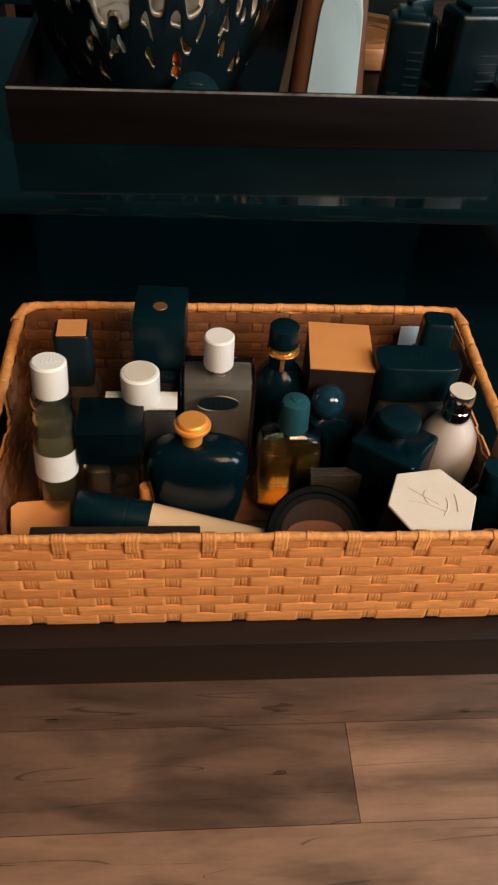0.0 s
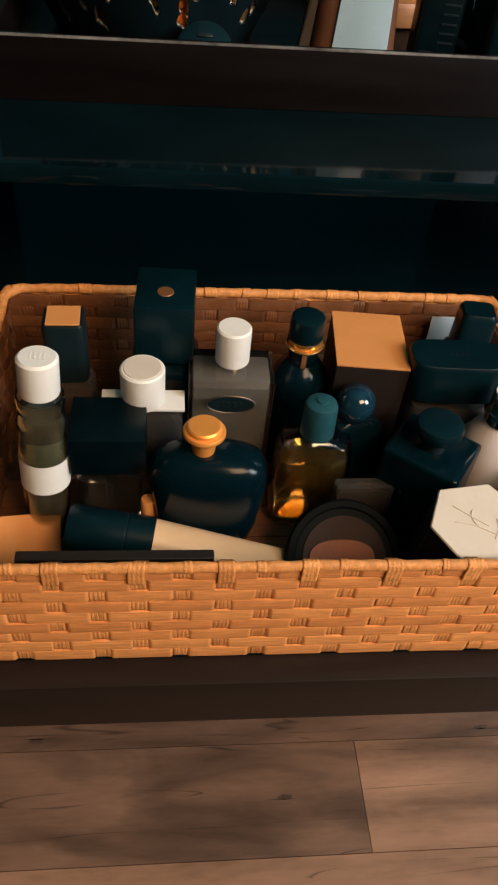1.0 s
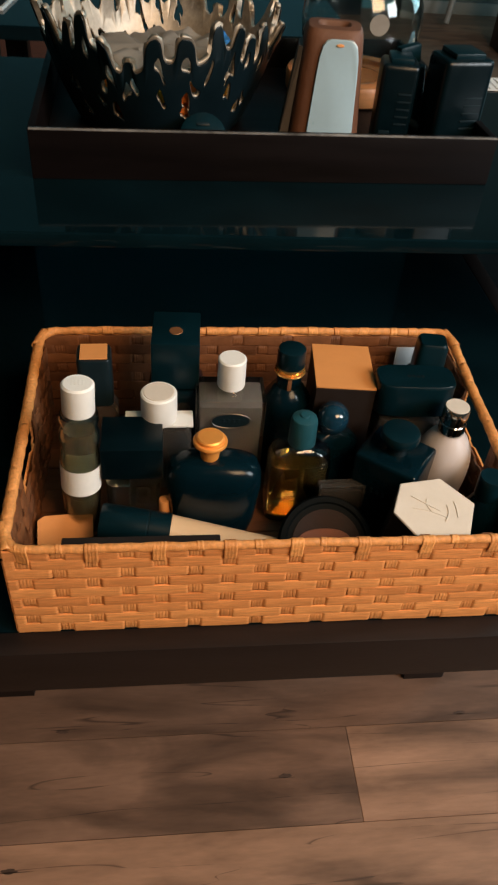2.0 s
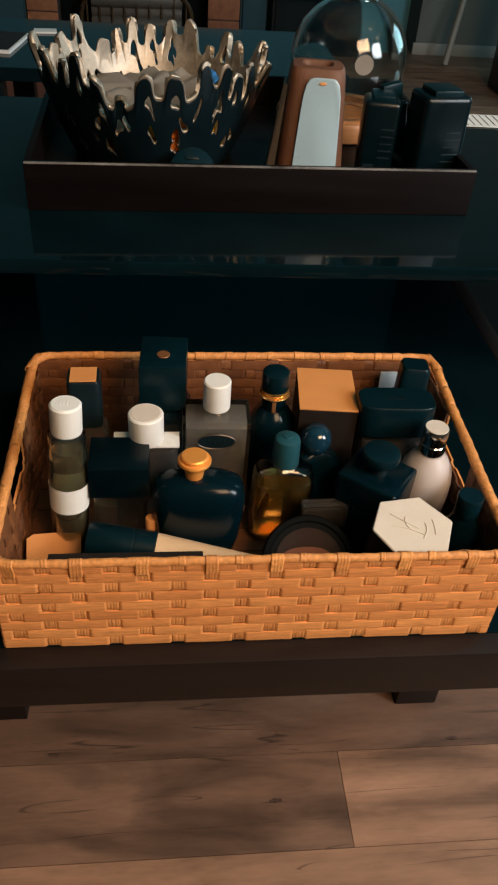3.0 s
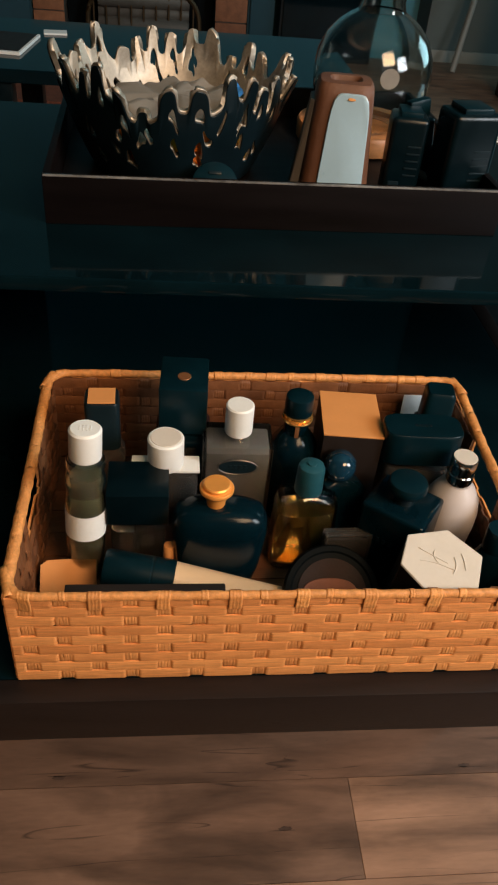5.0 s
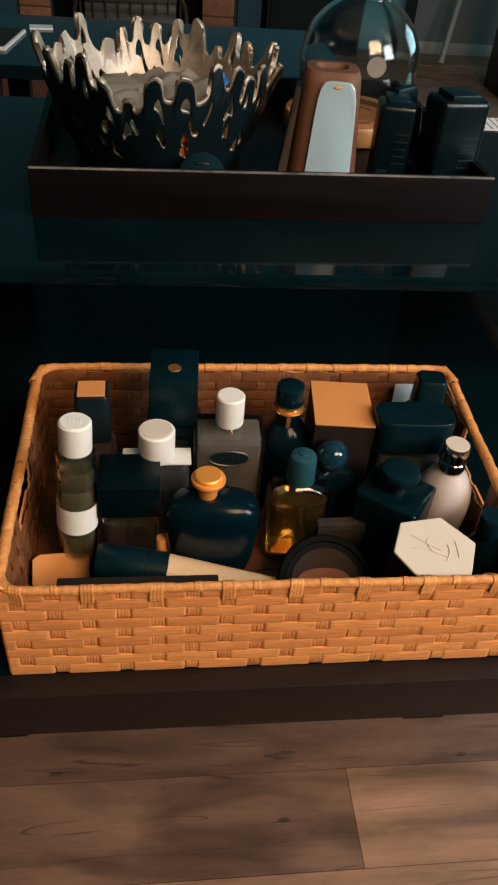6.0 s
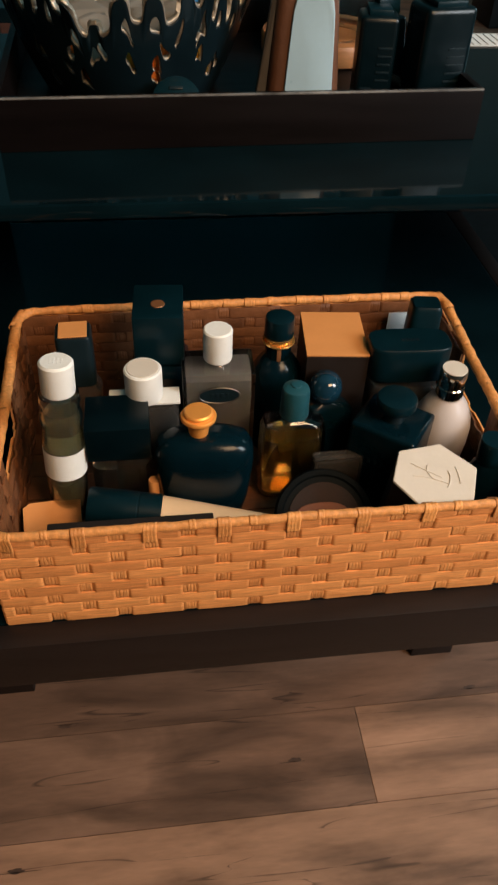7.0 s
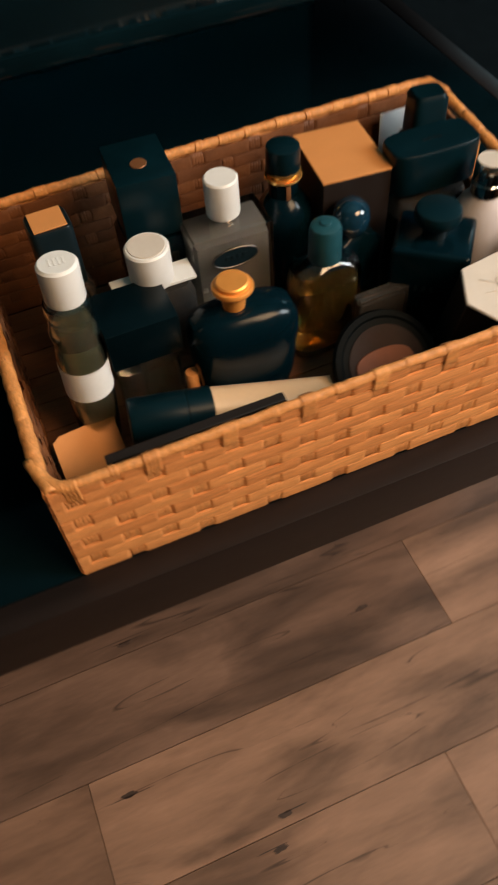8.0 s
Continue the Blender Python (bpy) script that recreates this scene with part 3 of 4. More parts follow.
# low dark bottle with a blue ball stopper
b = bottle("perfume_bottle", "low dark bottle with glossy blue ball stopper", 0.0600, 0.1330, 12)
part("glass", body([(0, 0.024, 0.011), (0.004, 0.026, 0.0125), (0.069, 0.026, 0.0125), (0.078, 0.018, 0.010), (0.082, 0.008, 0.007)], 3), DARKGLASS, b)
part("stopper", lathe([(0.003, 0.080), (0.0095, 0.083), (0.0132, 0.090), (0.0137, 0.0955), (0.0122, 0.102), (0.0080, 0.1065), (0.001, 0.108)], 32), BLUEGLASS, b, "glossy blue ball stopper")

# wide black cap bottle
b = bottle("perfume_bottle", "wide rectangular bottle with broad black cap", 0.1315, 0.1520, -2)
part("glass", body([(0, 0.028, 0.015), (0.003, 0.0295, 0.0165), (0.078, 0.0295, 0.0165), (0.086, 0.027, 0.0145)], 6), SMOKE, b)
part("liquid", body([(0.010, 0.025, 0.012), (0.070, 0.025, 0.012)], 5), DARKGLASS, b)
part("cap", body([(0.093, 0.0330, 0.0165), (0.0942, 0.0338, 0.0172), (0.1218, 0.0338, 0.0168), (0.1236, 0.0335, 0.0165), (0.1243, 0.0329, 0.0160)], 4.2, 64), NAVY, b)
for k in range(4):
    part("cap_mark", block(0.0022, 0.003, 0.0003, 0, -0.006 + k * 0.004, 0, 0.1243), BLACK, b)

# corner bottle
b = bottle("perfume_bottle", "dark bottle with tall black cap in the basket corner", 0.1640, 0.2110, -8)
part("glass", body([(0, 0.016, 0.012), (0.003, 0.017, 0.013), (0.085, 0.017, 0.013), (0.090, 0.012, 0.010)], 5), DARKGLASS, b)
part("cap", body([(0.089, 0.0142, 0.0125), (0.118, 0.0135, 0.0120), (0.1215, 0.0115, 0.010)], 6), NAVY, b)
solid("paper_card", block(0.046, 0.0008, 0.0915, 0.0002), PAPER, "white card standing behind the corner bottle", "card", pose(0.1655, 0.2375, INSIDE, -3, 0, 0), group=G)

# black square bottle with a round cap
b = bottle("perfume_bottle", "large black bottle with square shoulders and round cap", 0.1100, 0.1010, -38)
part("glass", block(0.055, 0.048, 0.0855, 0.004, 0, 0, 0, 3), DARKGLASS, b)
part("neck", lathe([(0.0088, 0.085), (0.0088, 0.0965)], 32), BLACK, b)
part("cap", lathe([(0.0105, 0.0960), (0.0150, 0.0975), (0.0163, 0.1000), (0.0163, 0.1045), (0.0152, 0.1068), (0.0120, 0.1078), (0.0001, 0.1080)], 40), NAVY, b)
for k in range(4):
    part("mark", block(0.0024, 0.0003, 0.005, 0, -0.012 + k * 0.0055, -0.0242, 0.052), BLACK, b)

# milk glass bottle with a chrome cap
b = bottle("perfume_bottle", "rounded milky pink bottle with chrome cap", 0.1590, 0.1165, -4)
part("glass", lathe([(0.015, 0), (0.0175, 0.003), (0.0215, 0.020), (0.0240, 0.050), (0.0240, 0.064), (0.0220, 0.076), (0.0165, 0.087), (0.0115, 0.0925), (0.0108, 0.094)]), PINKW, b)
part("collar", lathe([(0.0108, 0.091), (0.0112, 0.092), (0.0112, 0.1035), (0.0104, 0.1045)], 32), CHROME, b)
part("cap", lathe([(0.0106, 0.1045), (0.0108, 0.1055), (0.0108, 0.1185), (0.0102, 0.1195)], 32), CHROME, b, "chrome cap")
part("cap_disc", lathe([(0.0001, 0.1196), (0.0100, 0.1196), (0.0098, 0.1202), (0.0001, 0.1202)], 32), CREAM, b)

# hexagonal white box
b = thing("hexagonal_box", "six-sided box with white embossed lid and brown sides", "box", pose(0.1222, 0.0479, INSIDE + 0.0054, 12, 0, 0), group=G)
HEX = [(-0.0329, -0.0021), (-0.0158, -0.0275), (0.0215, -0.0258), (0.0328, 0.0042), (0.0106, 0.0279), (-0.0225, 0.0238)]
part("carton", prism([(x * 0.985, y * 0.985) for x, y in HEX], 0, 0.0838, 0.0006), BROWNCARD, b)
part("lid", prism(HEX, 0.0839, 0.0859, 0.0006), CREAM, b, "white embossed lid")
for (x0, y0), (x1, y1), (x2, y2) in (((-0.016, 0.012), (-0.004, 0.003), (0.004, -0.002)), ((-0.017, 0.001), (-0.006, 0.000), (0.008, -0.008)), ((0.010, 0.003), (0.012, -0.004), (0.006, -0.011)),
                                     ((-0.004, 0.009), (-0.008, 0.004), (-0.002, -0.003)), ((0.0165, 0.006), (0.0175, 0.0), (0.0165, -0.008))):
    pts = [((1 - u) ** 2 * x0 + 2 * u * (1 - u) * x1 + u * u * x2, (1 - u) ** 2 * y0 + 2 * u * (1 - u) * y1 + u * u * y2, 0.0861) for u in [k / 8 for k in range(9)]]
    part("emboss", tube(pts, 0.00045, 6), CREAM, b)

# dark ball-shaped bottle
b = bottle("perfume_bottle", "dark round bottle with blue-grey cap", 0.1755, 0.0560, 0)
part("glass", lathe([(0.010, 0), (0.0145, 0.004), (0.0160, 0.020), (0.0165, 0.048), (0.0150, 0.062), (0.0100, 0.074), (0.0085, 0.077)]), DARKGLASS, b)
part("cap", lathe([(0.0095, 0.076), (0.0102, 0.0775), (0.0105, 0.096), (0.0098, 0.0975)], 32), NAVY, b)

# amber bottle with a teal cap
b = bottle("perfume_bottle", "clear bottle of amber perfume with teal cap", 0.0320, 0.1170, 4)
AMB = [(0, 0.0260, 0.0150), (0.002, 0.0276, 0.0165), (0.010, 0.0284, 0.0172), (0.068, 0.0268, 0.0162), (0.0760, 0.0245, 0.0148), (0.0800, 0.0150, 0.0115), (0.0820, 0.0095, 0.0095)]
skins = [(0.0, 0.0005, 0.0005)] + AMB + [(max(z - 0.0008, 0.0068), hx - 0.0018, hy - 0.0018) for z, hx, hy in reversed(AMB)] + [(0.0068, 0.0005, 0.0005)]
part("glass", loft([oval(hx, hy, z, 3.4, 64) for z, hx, hy in skins], cap=False), GLASS, b)
part("liquid", body([(0.0072, 0.0235, 0.0125), (0.010, 0.0262, 0.0150), (0.062, 0.0247, 0.0140), (0.063, 0.0240, 0.0132)], 3.4, 64), AMBER, b)
part("cap", lathe([(0.0114, 0.082), (0.0118, 0.083), (0.0112, 0.1055), (0.0102, 0.1085), (0.0070, 0.1100), (0.0040, 0.1102), (0.0036, 0.1114), (0.001, 0.1116)], 36), TEAL, b, "teal plastic cap")

# dark hip-flask bottle with a gold knob
b = bottle("perfume_bottle", "black flask-shaped bottle with gold mushroom knob", -0.0470, 0.0890, -3)
part("glass", body([(0, 0.026, 0.012), (0.004, 0.029, 0.0145), (0.030, 0.0350, 0.0185), (0.068, 0.0385, 0.0205), (0.078, 0.0380, 0.0200), (0.0860, 0.0345, 0.0175), (0.0905, 0.0260, 0.0130), (0.0925, 0.012, 0.009)], 3.0, 64), DARKGLASS, b, m=pose(0.004, 0, 0))
part("knob", lathe([(0.0072, 0.092), (0.0080, 0.098), (0.0086, 0.1035), (0.0122, 0.1056), (0.0136, 0.1075), (0.0137, 0.1092), (0.0130, 0.1104), (0.0112, 0.1107), (0.0109, 0.1130), (0.0098, 0.1140), (0.001, 0.1143)], 40), GOLD, b, "polished gold knob")

# bottle with a square black cap
b = bottle("perfume_bottle", "clear rectangular bottle with heavy square black cap", -0.1085, 0.1125, 0)
part("glass", body([(0, 0.0215, 0.0175), (0.003, 0.0228, 0.0190), (0.058, 0.0228, 0.0190), (0.064, 0.0200, 0.0170)], 7), GLASS, b)
part("liquid", body([(0.010, 0.019, 0.0155), (0.052, 0.019, 0.0155)], 7), SMOKE, b)
part("cap", block(0.0492, 0.0425, 0.0315, 0.0012, 0, 0, 0.0655), BLACKM, b)

# cosmetics on the basket's floor
turn = pose(0, 0, 0, 0, 90, 0)
b = thing("makeup_tube", "black-capped beige cosmetic tube lying across the basket", "cosmetic tube", pose(-0.1345, 0.0690, INSIDE + 0.0405, 0, 6, -8), group=G)
part("cap", lathe([(0.0145, 0), (0.0155, 0.002), (0.0155, 0.0375), (0.0151, 0.038), (0.0151, 0.039), (0.0155, 0.0395), (0.0155, 0.056)], 40), NAVY, b, "glossy navy cap", m=turn)
part("tube", loft([oval(0.0140 * (1 - u) ** 0.8 + 0.0010 * u, 0.0140 * (1 - u) + 0.0115 * u, 0.0565 + 0.088 * u, 2.2, 40) for u in [k / 10 for k in range(11)]]), TUBE, b, "beige tube", m=turn)
solid("card_carton", slab(-0.135, -0.020, 0.045, 0.080, INSIDE, INSIDE + 0.0245, 0.0008), BROWNCARD, "low brown carton under the cosmetic tube", "box", group=G)
solid("orange_card", loft([[(x, y, z) for x, z in ((-0.023, 0), (0.023, 0), (0.023, 0.0395), (0.019, 0.0410), (-0.016, 0.0400), (-0.0215, 0.0365))] for y in (-0.0008, 0.0008)]), TAN, "orange-tan card leaning back on the clear bottle", "card", pose(-0.1645, 0.0600, INSIDE + 0.0004, -40, 0, 3), group=G)
b = thing("slate_palette", "slim dark brown makeup palette standing on edge", "makeup palette", pose(-0.100, 0.0270, INSIDE, 4, 0, 0), group=G)
part("case", block(0.117, 0.007, 0.0715, 0.0012), BROWNCARD, b)
part("clasp", block(0.010, 0.001, 0.003, 0.0003, 0, -0.0040, 0.060), STEEL, b)
b = thing("powder_compact", "open round dark compact with brown and peach powder", "compact", pose(0.0485, 0.0520, INSIDE + 0.0252, 37, 0, 0), group=G)
part("case", lathe([(0.034, 0), (0.0385, 0.002), (0.040, 0.006), (0.0385, 0.0095), (0.0345, 0.0100), (0.0330, 0.0085), (0.001, 0.0084)], 56), SOOT, b, "dark worn case")
part("powder", lathe([(0.001, 0.0086), (0.0285, 0.0086), (0.0285, 0.0094), (0.001, 0.0096)], 48), POWDER, b, "worn brown powder")
part("blush", body([(0.0097, 0.0225, 0.0125), (0.0108, 0.0220, 0.0120)], 2.4), PEACH, b, "peach powder", m=pose(-0.002, 0.000, 0))
b = thing("lipstick", "slim black lipstick with tan cap standing beside the flask", "lipstick", pose(-0.0830, 0.0860, INSIDE), group=G)
part("base", lathe([(0.0042, 0), (0.0046, 0.001), (0.0046, 0.027), (0.0042, 0.028)], 28), BLACK, b)
part("cap", lathe([(0.0045, 0.0282), (0.0048, 0.029), (0.0048, 0.047), (0.0042, 0.048)], 28), TAN, b, "tan cap")
b = thing("glass_case", "small grey translucent box in the basket", "box", pose(0.0790, 0.0935, INSIDE, 0, 0, 2), group=G)
part("case", block(0.066, 0.010, 0.056, 0.001), SMOKE, b)
part("filling", block(0.060, 0.006, 0.046, 0.001, 0, 0, 0.004), BROWNCARD, b)

# ---- tray on the table top ----
TX0, TX1, TY0, TY1, TZ1 = -0.1985, 0.2330, 0.3375, 0.6700, 0.6265
tray = thing("serving_tray", "dark brown wooden tray with a painted edge highlight", "tray", pose(TX0, 0.3310, 0, 0, 0, 1.9) @ pose(-TX0, -TY0, 0))
part("base", slab(TX0 + 0.0073, TX1 - 0.0073, TY0 + 0.0073, TY1 - 0.0073, TOP, TRAYIN, 0.0005), TRAYWOOD, tray)
part("front_wall", slab(TX0, TX1, TY0, TY0 + 0.0070, TOP, TZ1, 0.0012), TRAYWOOD, tray)
part("back_wall", slab(TX0, TX1, TY1 - 0.0070, TY1, TOP, TZ1, 0.0012), TRAYWOOD, tray)
part("side_wall", slab(TX0, TX0 + 0.0070, TY0 + 0.0072, TY1 - 0.0072, TOP, TZ1, 0.0012), TRAYWOOD, tray)
part("side_wall", slab(TX1 - 0.0070, TX1, TY0 + 0.0072, TY1 - 0.0072, TOP, TZ1, 0.0012), TRAYWOOD, tray)

# pale patchy strip that paints the window highlight along the front edge
EDGE = mat("edge_highlight", (0.13, 0.125, 0.12), 0.22, vary=0.9, scale=22, rough_vary=0.15, stretch=(1, 1, 1))
part("edge_highlight", slab(TX0 + 0.001, TX1 - 0.001, TY0 - 0.0003, TY0 + 0.0022, TZ1 - 0.0012, TZ1 + 0.0004, 0.0003), EDGE, tray, "light strip painted as the front edge's highlight")


def coral_bowl():
    """A cast bowl whose wall ends in rounded fingers and is pierced by drops; inner and outer skins."""
    fingers, nt, nv = 30, 960, 60
    rnd = random.Random(3)
    amp = [rnd.choice((0.55, 0.75, 0.9, 1.0, 1.1)) * rnd.uniform(0.9, 1.1) for _ in range(fingers)]
    holes = []
    for j in range(fingers):
        if rnd.random() < 0.7:
            holes.append((2 * math.pi * (j + 0.5) / fingers, 0.76 + rnd.uniform(-0.05, 0.05), rnd.uniform(0.0024, 0.0036), rnd.uniform(0.055, 0.085)))
    for row, (v0, cnt) in enumerate(((0.30, 12), (0.48, 17), (0.66, 16))):
        for k in range(cnt):
            holes.append((2 * math.pi * (k + rnd.uniform(0.2, 0.8)) / cnt, v0 + rnd.uniform(-0.05, 0.05), rnd.uniform(0.0030, 0.0046), rnd.uniform(0.050, 0.080)))

    def point(a, v, off, grow=0.0):
        u = (a * fingers / (2 * math.pi) + 0.22 * math.sin(3 * a + 1) + 0.13 * math.sin(7 * a) + 0.06 * math.sin(13 * a)) % fingers
        j = int(u) % fingers
        f = u - int(u)
        lobe = 0.5 + 0.5 * math.tanh(2.3 * math.cos(2 * math.pi * (f - 0.5))) / math.tanh(2.3)
        low = 0.079 + 0.006 * math.sin(5 * a + 1) + 0.006 * math.sin(11 * a)
        high = low + 0.0235 * (amp[j] * lobe) + grow
        z = v * high
        t = min(z / 0.115, 1.2)
        r = 0.081 + 0.036 * math.sin(min(t, 1.0) * 1.45) ** 0.9 + 0.0035 * math.sin(a * 4 + 2) * t
        if v > 0.75:
            r += (0.0065 * math.sin(j * 2.3) + 0.001) * (v - 0.75) / 0.25 * lobe
        r += off
        return Vector((r * math.cos(a), r * math.sin(a), z + 0.001))

    def skin(off, grow=0.0):
        bm = bmesh.new()
        grid = [[bm.verts.new(point(2 * math.pi * i / nt, 0.02 + 0.98 * k / nv, off, grow)) for k in range(nv + 1)] for i in range(nt)]
        for i in range(nt):
            a = 2 * math.pi * (i + 0.5) / nt
            near = [h for h in holes if abs((a - h[0] + math.pi) % (2 * math.pi) - math.pi) < 0.12]
            for k in range(nv):
                v = 0.02 + 0.98 * (k + 0.5) / nv
                cut = False
                for ha, hv, hw, hh in near:
                    da = ((a - ha + math.pi) % (2 * math.pi) - math.pi) * 0.09
                    dv = (v - hv) / hh
                    w = hw * (1.0 - 0.45 * dv)
                    if abs(dv) < 1 and (da / w) ** 2 + dv ** 2 < 1:
                        cut = True
                if not cut:
                    bm.faces.new((grid[i][k], grid[(i + 1) % nt][k], grid[(i + 1) % nt][k + 1], grid[i][k + 1]))
        loose = [v for v in bm.verts if not v.link_faces]
        bmesh.ops.delete(bm, geom=loose, context="VERTS")
        edge = [v for v in bm.verts if v.is_boundary and v.co.z > 0.004]
        for _ in range(5):
            bmesh.ops.smooth_vert(bm, verts=edge, factor=0.5, use_axis_x=True, use_axis_y=True, use_axis_z=True)
        bmesh.ops.recalc_face_normals(bm, faces=bm.faces)
        return bm

    return skin


skin = coral_bowl()
bowl = thing("decorative_bowl", "black and silver cast metal bowl with finger-like openwork rim", "bowl", pose(-0.0835, 0.4800, TRAYIN))
outer = part("outer_shell", skin(0.0), BLACKMETAL, bowl, "blackened outside", sharp=80)
outer.modifiers.new("thick", "SOLIDIFY").thickness = 0.0014
outer.modifiers["thick"].offset = 0
inner = part("inner_shell", skin(-0.0034, 0.0030), SILVER, bowl, "bright silver inside", sharp=80)
inner.modifiers.new("thick", "SOLIDIFY").thickness = 0.0052
inner.modifiers["thick"].offset = 0
part("bottom", lathe([(0.074, 0.0), (0.0785, 0.001), (0.0785, 0.004), (0.001, 0.0045)], 48), SILVER, bowl)
bm = lathe([(0.050, 0.005), (0.068, 0.018), (0.082, 0.036), (0.089, 0.054), (0.074, 0.070), (0.001, 0.076)], 48)
bmesh.ops.subdivide_edges(bm, edges=bm.edges, cuts=2, use_grid_fill=True)
for v in bm.verts:
    k = 1 - 0.16 * abs(noise.noise(v.co * 55)) - 0.05 * abs(noise.noise(v.co * 160))
    v.co = Vector((v.co.x * k, v.co.y * k, 0.0052 + (v.co.z - 0.005) * (0.90 + 0.22 * noise.noise(v.co * 40))))
solid("tissue_paper", bm, TISSUE, "crumpled grey tissue paper filling the bowl", "tissue paper", pose(-0.0835, 0.4800, TRAYIN))
random.seed(11)
PAINTS = ((ORANGE, "orange"), (YELLOW, "yellow"), (ORANGE, "orange"), (PAPER, "white"), (BLUE, "blue"), (ORANGE, "orange"), (YELLOW, "yellow"))
k = 0
for ring, (r0, z0, cnt) in enumerate(((0.0830, 0.030, 12), (0.0890, 0.047, 14), (0.066, 0.066, 3))):
    for q in range(cnt):
        a = radians(180 + 180 * (q + 0.5 * (ring % 2) + 0.3) / cnt) if ring < 2 else radians(-30 + 25 * q)
        mm, lab = PAINTS[(k * 3 + ring) % 7] if ring < 2 else (BLUE, "blue")
        k += 1
        o = thing("wrapped_sweet", lab + " foil-wrapped sweet inside the openwork bowl", "sweet", pose(-0.0835 + r0 * math.cos(a), 0.4800 + r0 * math.sin(a), TRAYIN + z0 - 0.005, 0, 0, math.degrees(a) + 90), group="sweets in the bowl")
        part("wrapper", body([(-0.001, 0.008, 0.003), (0.002, 0.0125, 0.005), (0.013, 0.0125, 0.005), (0.017, 0.008, 0.003)], 2.4, 20), mm, o)
        part("twist", loft([oval(0.002, 0.002, 0, 2, 10), oval(0.005, 0.003, 0.006, 2, 10)]), mm, o, m=pose(0.009, 0, 0.005, 0, 90, 0))

# glazed stoneware vase
vase = thing("bud_vase", "tapered stoneware bud vase with white glazed panel and bare clay edges", "vase", pose(0.0745, 0.4010, TRAYIN, 0, 0, -8))
part("body", body([(0, 0.0345, 0.030), (0.004, 0.0350, 0.0305), (0.060, 0.0305, 0.0270), (0.102, 0.0270, 0.0245), (0.1085, 0.0260, 0.0235), (0.112, 0.0235, 0.0205), (0.1127, 0.0150, 0.0105), (0.110, 0.0125, 0.0088), (0.098, 0.0115, 0.0080)], 4.5), TERRA, vase, "bare brown clay")
pan = [[(p[0] * (1 - 0.24 * (p[1] + 0.05) / 0.10) + 0.0052 + 0.012 * p[1], p[1]) for p in oval(0.0228, 0.0515, 0, 6, 40)]][0]


def lean(x, z, out):
    return (x, -0.0305 + 0.0060 * (z + 0.0540) / 0.105 - out, z + 0.0540)


part("glazed_panel", loft([[lean(x, z, -0.001) for x, z in pan], [lean(x, z, 0.0012) for x, z in pan], [lean(x * 0.96, z * 0.985, 0.0020) for x, z in pan]]), GLAZE, vase, "pale white glaze")
part("clay_side", loft([[(-0.0352 + 0.0085 * (z / 0.10), y, z) for y, z in ((-0.020, 0.003), (0.020, 0.003), (0.0165, 0.095), (-0.0165, 0.095))], [(-0.0445 + 0.0145 * (z / 0.10), y * 0.8, z) for y, z in ((-0.020, 0.003), (0.020, 0.003), (0.0165, 0.095), (-0.0165, 0.095))]]), GREYCLAY, vase, "grey clay side")
part("glaze_drip", body([(0, 0.0036, 0.0014), (0.0010, 0.0030, 0.0010)], 2, 20), TAN, vase, m=pose(0.0055, -0.0268, 0.1010, 82, 0, 0))

# glass dome on a wooden foot
dome = thing("glass_cloche", "clear glass bell jar with knob on orange wooden base", "cloche", pose(0.1430, 0.5880, TRAYIN))
part("base", lathe([(0.0685, 0), (0.0715, 0.002), (0.072, 0.018), (0.070, 0.022), (0.055, 0.022), (0.054, 0.016), (0.001, 0.0162)], 56), WALNUT, dome, "orange wooden base", m=pose(-0.008, 0, 0))
DP = [(0.033, 0.017), (0.0490, 0.027), (0.0610, 0.043), (0.0680, 0.061), (0.0700, 0.081), (0.0675, 0.102), (0.0590, 0.122), (0.0460, 0.1365), (0.0350, 0.1445), (0.0272, 0.149), (0.0250, 0.158), (0.0255, 0.178), (0.0215, 0.190), (0.001, 0.193)]
DI = [(0.001, 0.1885), (0.0195, 0.1865), (0.0230, 0.1770), (0.0226, 0.1585), (0.0250, 0.1470), (0.0335, 0.1420), (0.0440, 0.1345), (0.0570, 0.1205), (0.0656, 0.1015), (0.0681, 0.081), (0.0661, 0.061), (0.0591, 0.0435), (0.0470, 0.028), (0.0315, 0.0185)]
part("dome", loft([oval(r * 0.97, r * 0.97, 0.017 + (z - 0.017) * 0.93, 2, 64) for r, z in DP + DI], cap=False), GLASS, dome)
# thin pale disc at the front of the dome
part("pale_disc", lathe([(0.0001, 0), (0.0105, 0), (0.0105, 0.0004), (0.0001, 0.0004)], 32), TISSUE, dome, "pale round disc on the glass", m=pose(0.004, -0.0676, 0.086, 90, 0, 0))

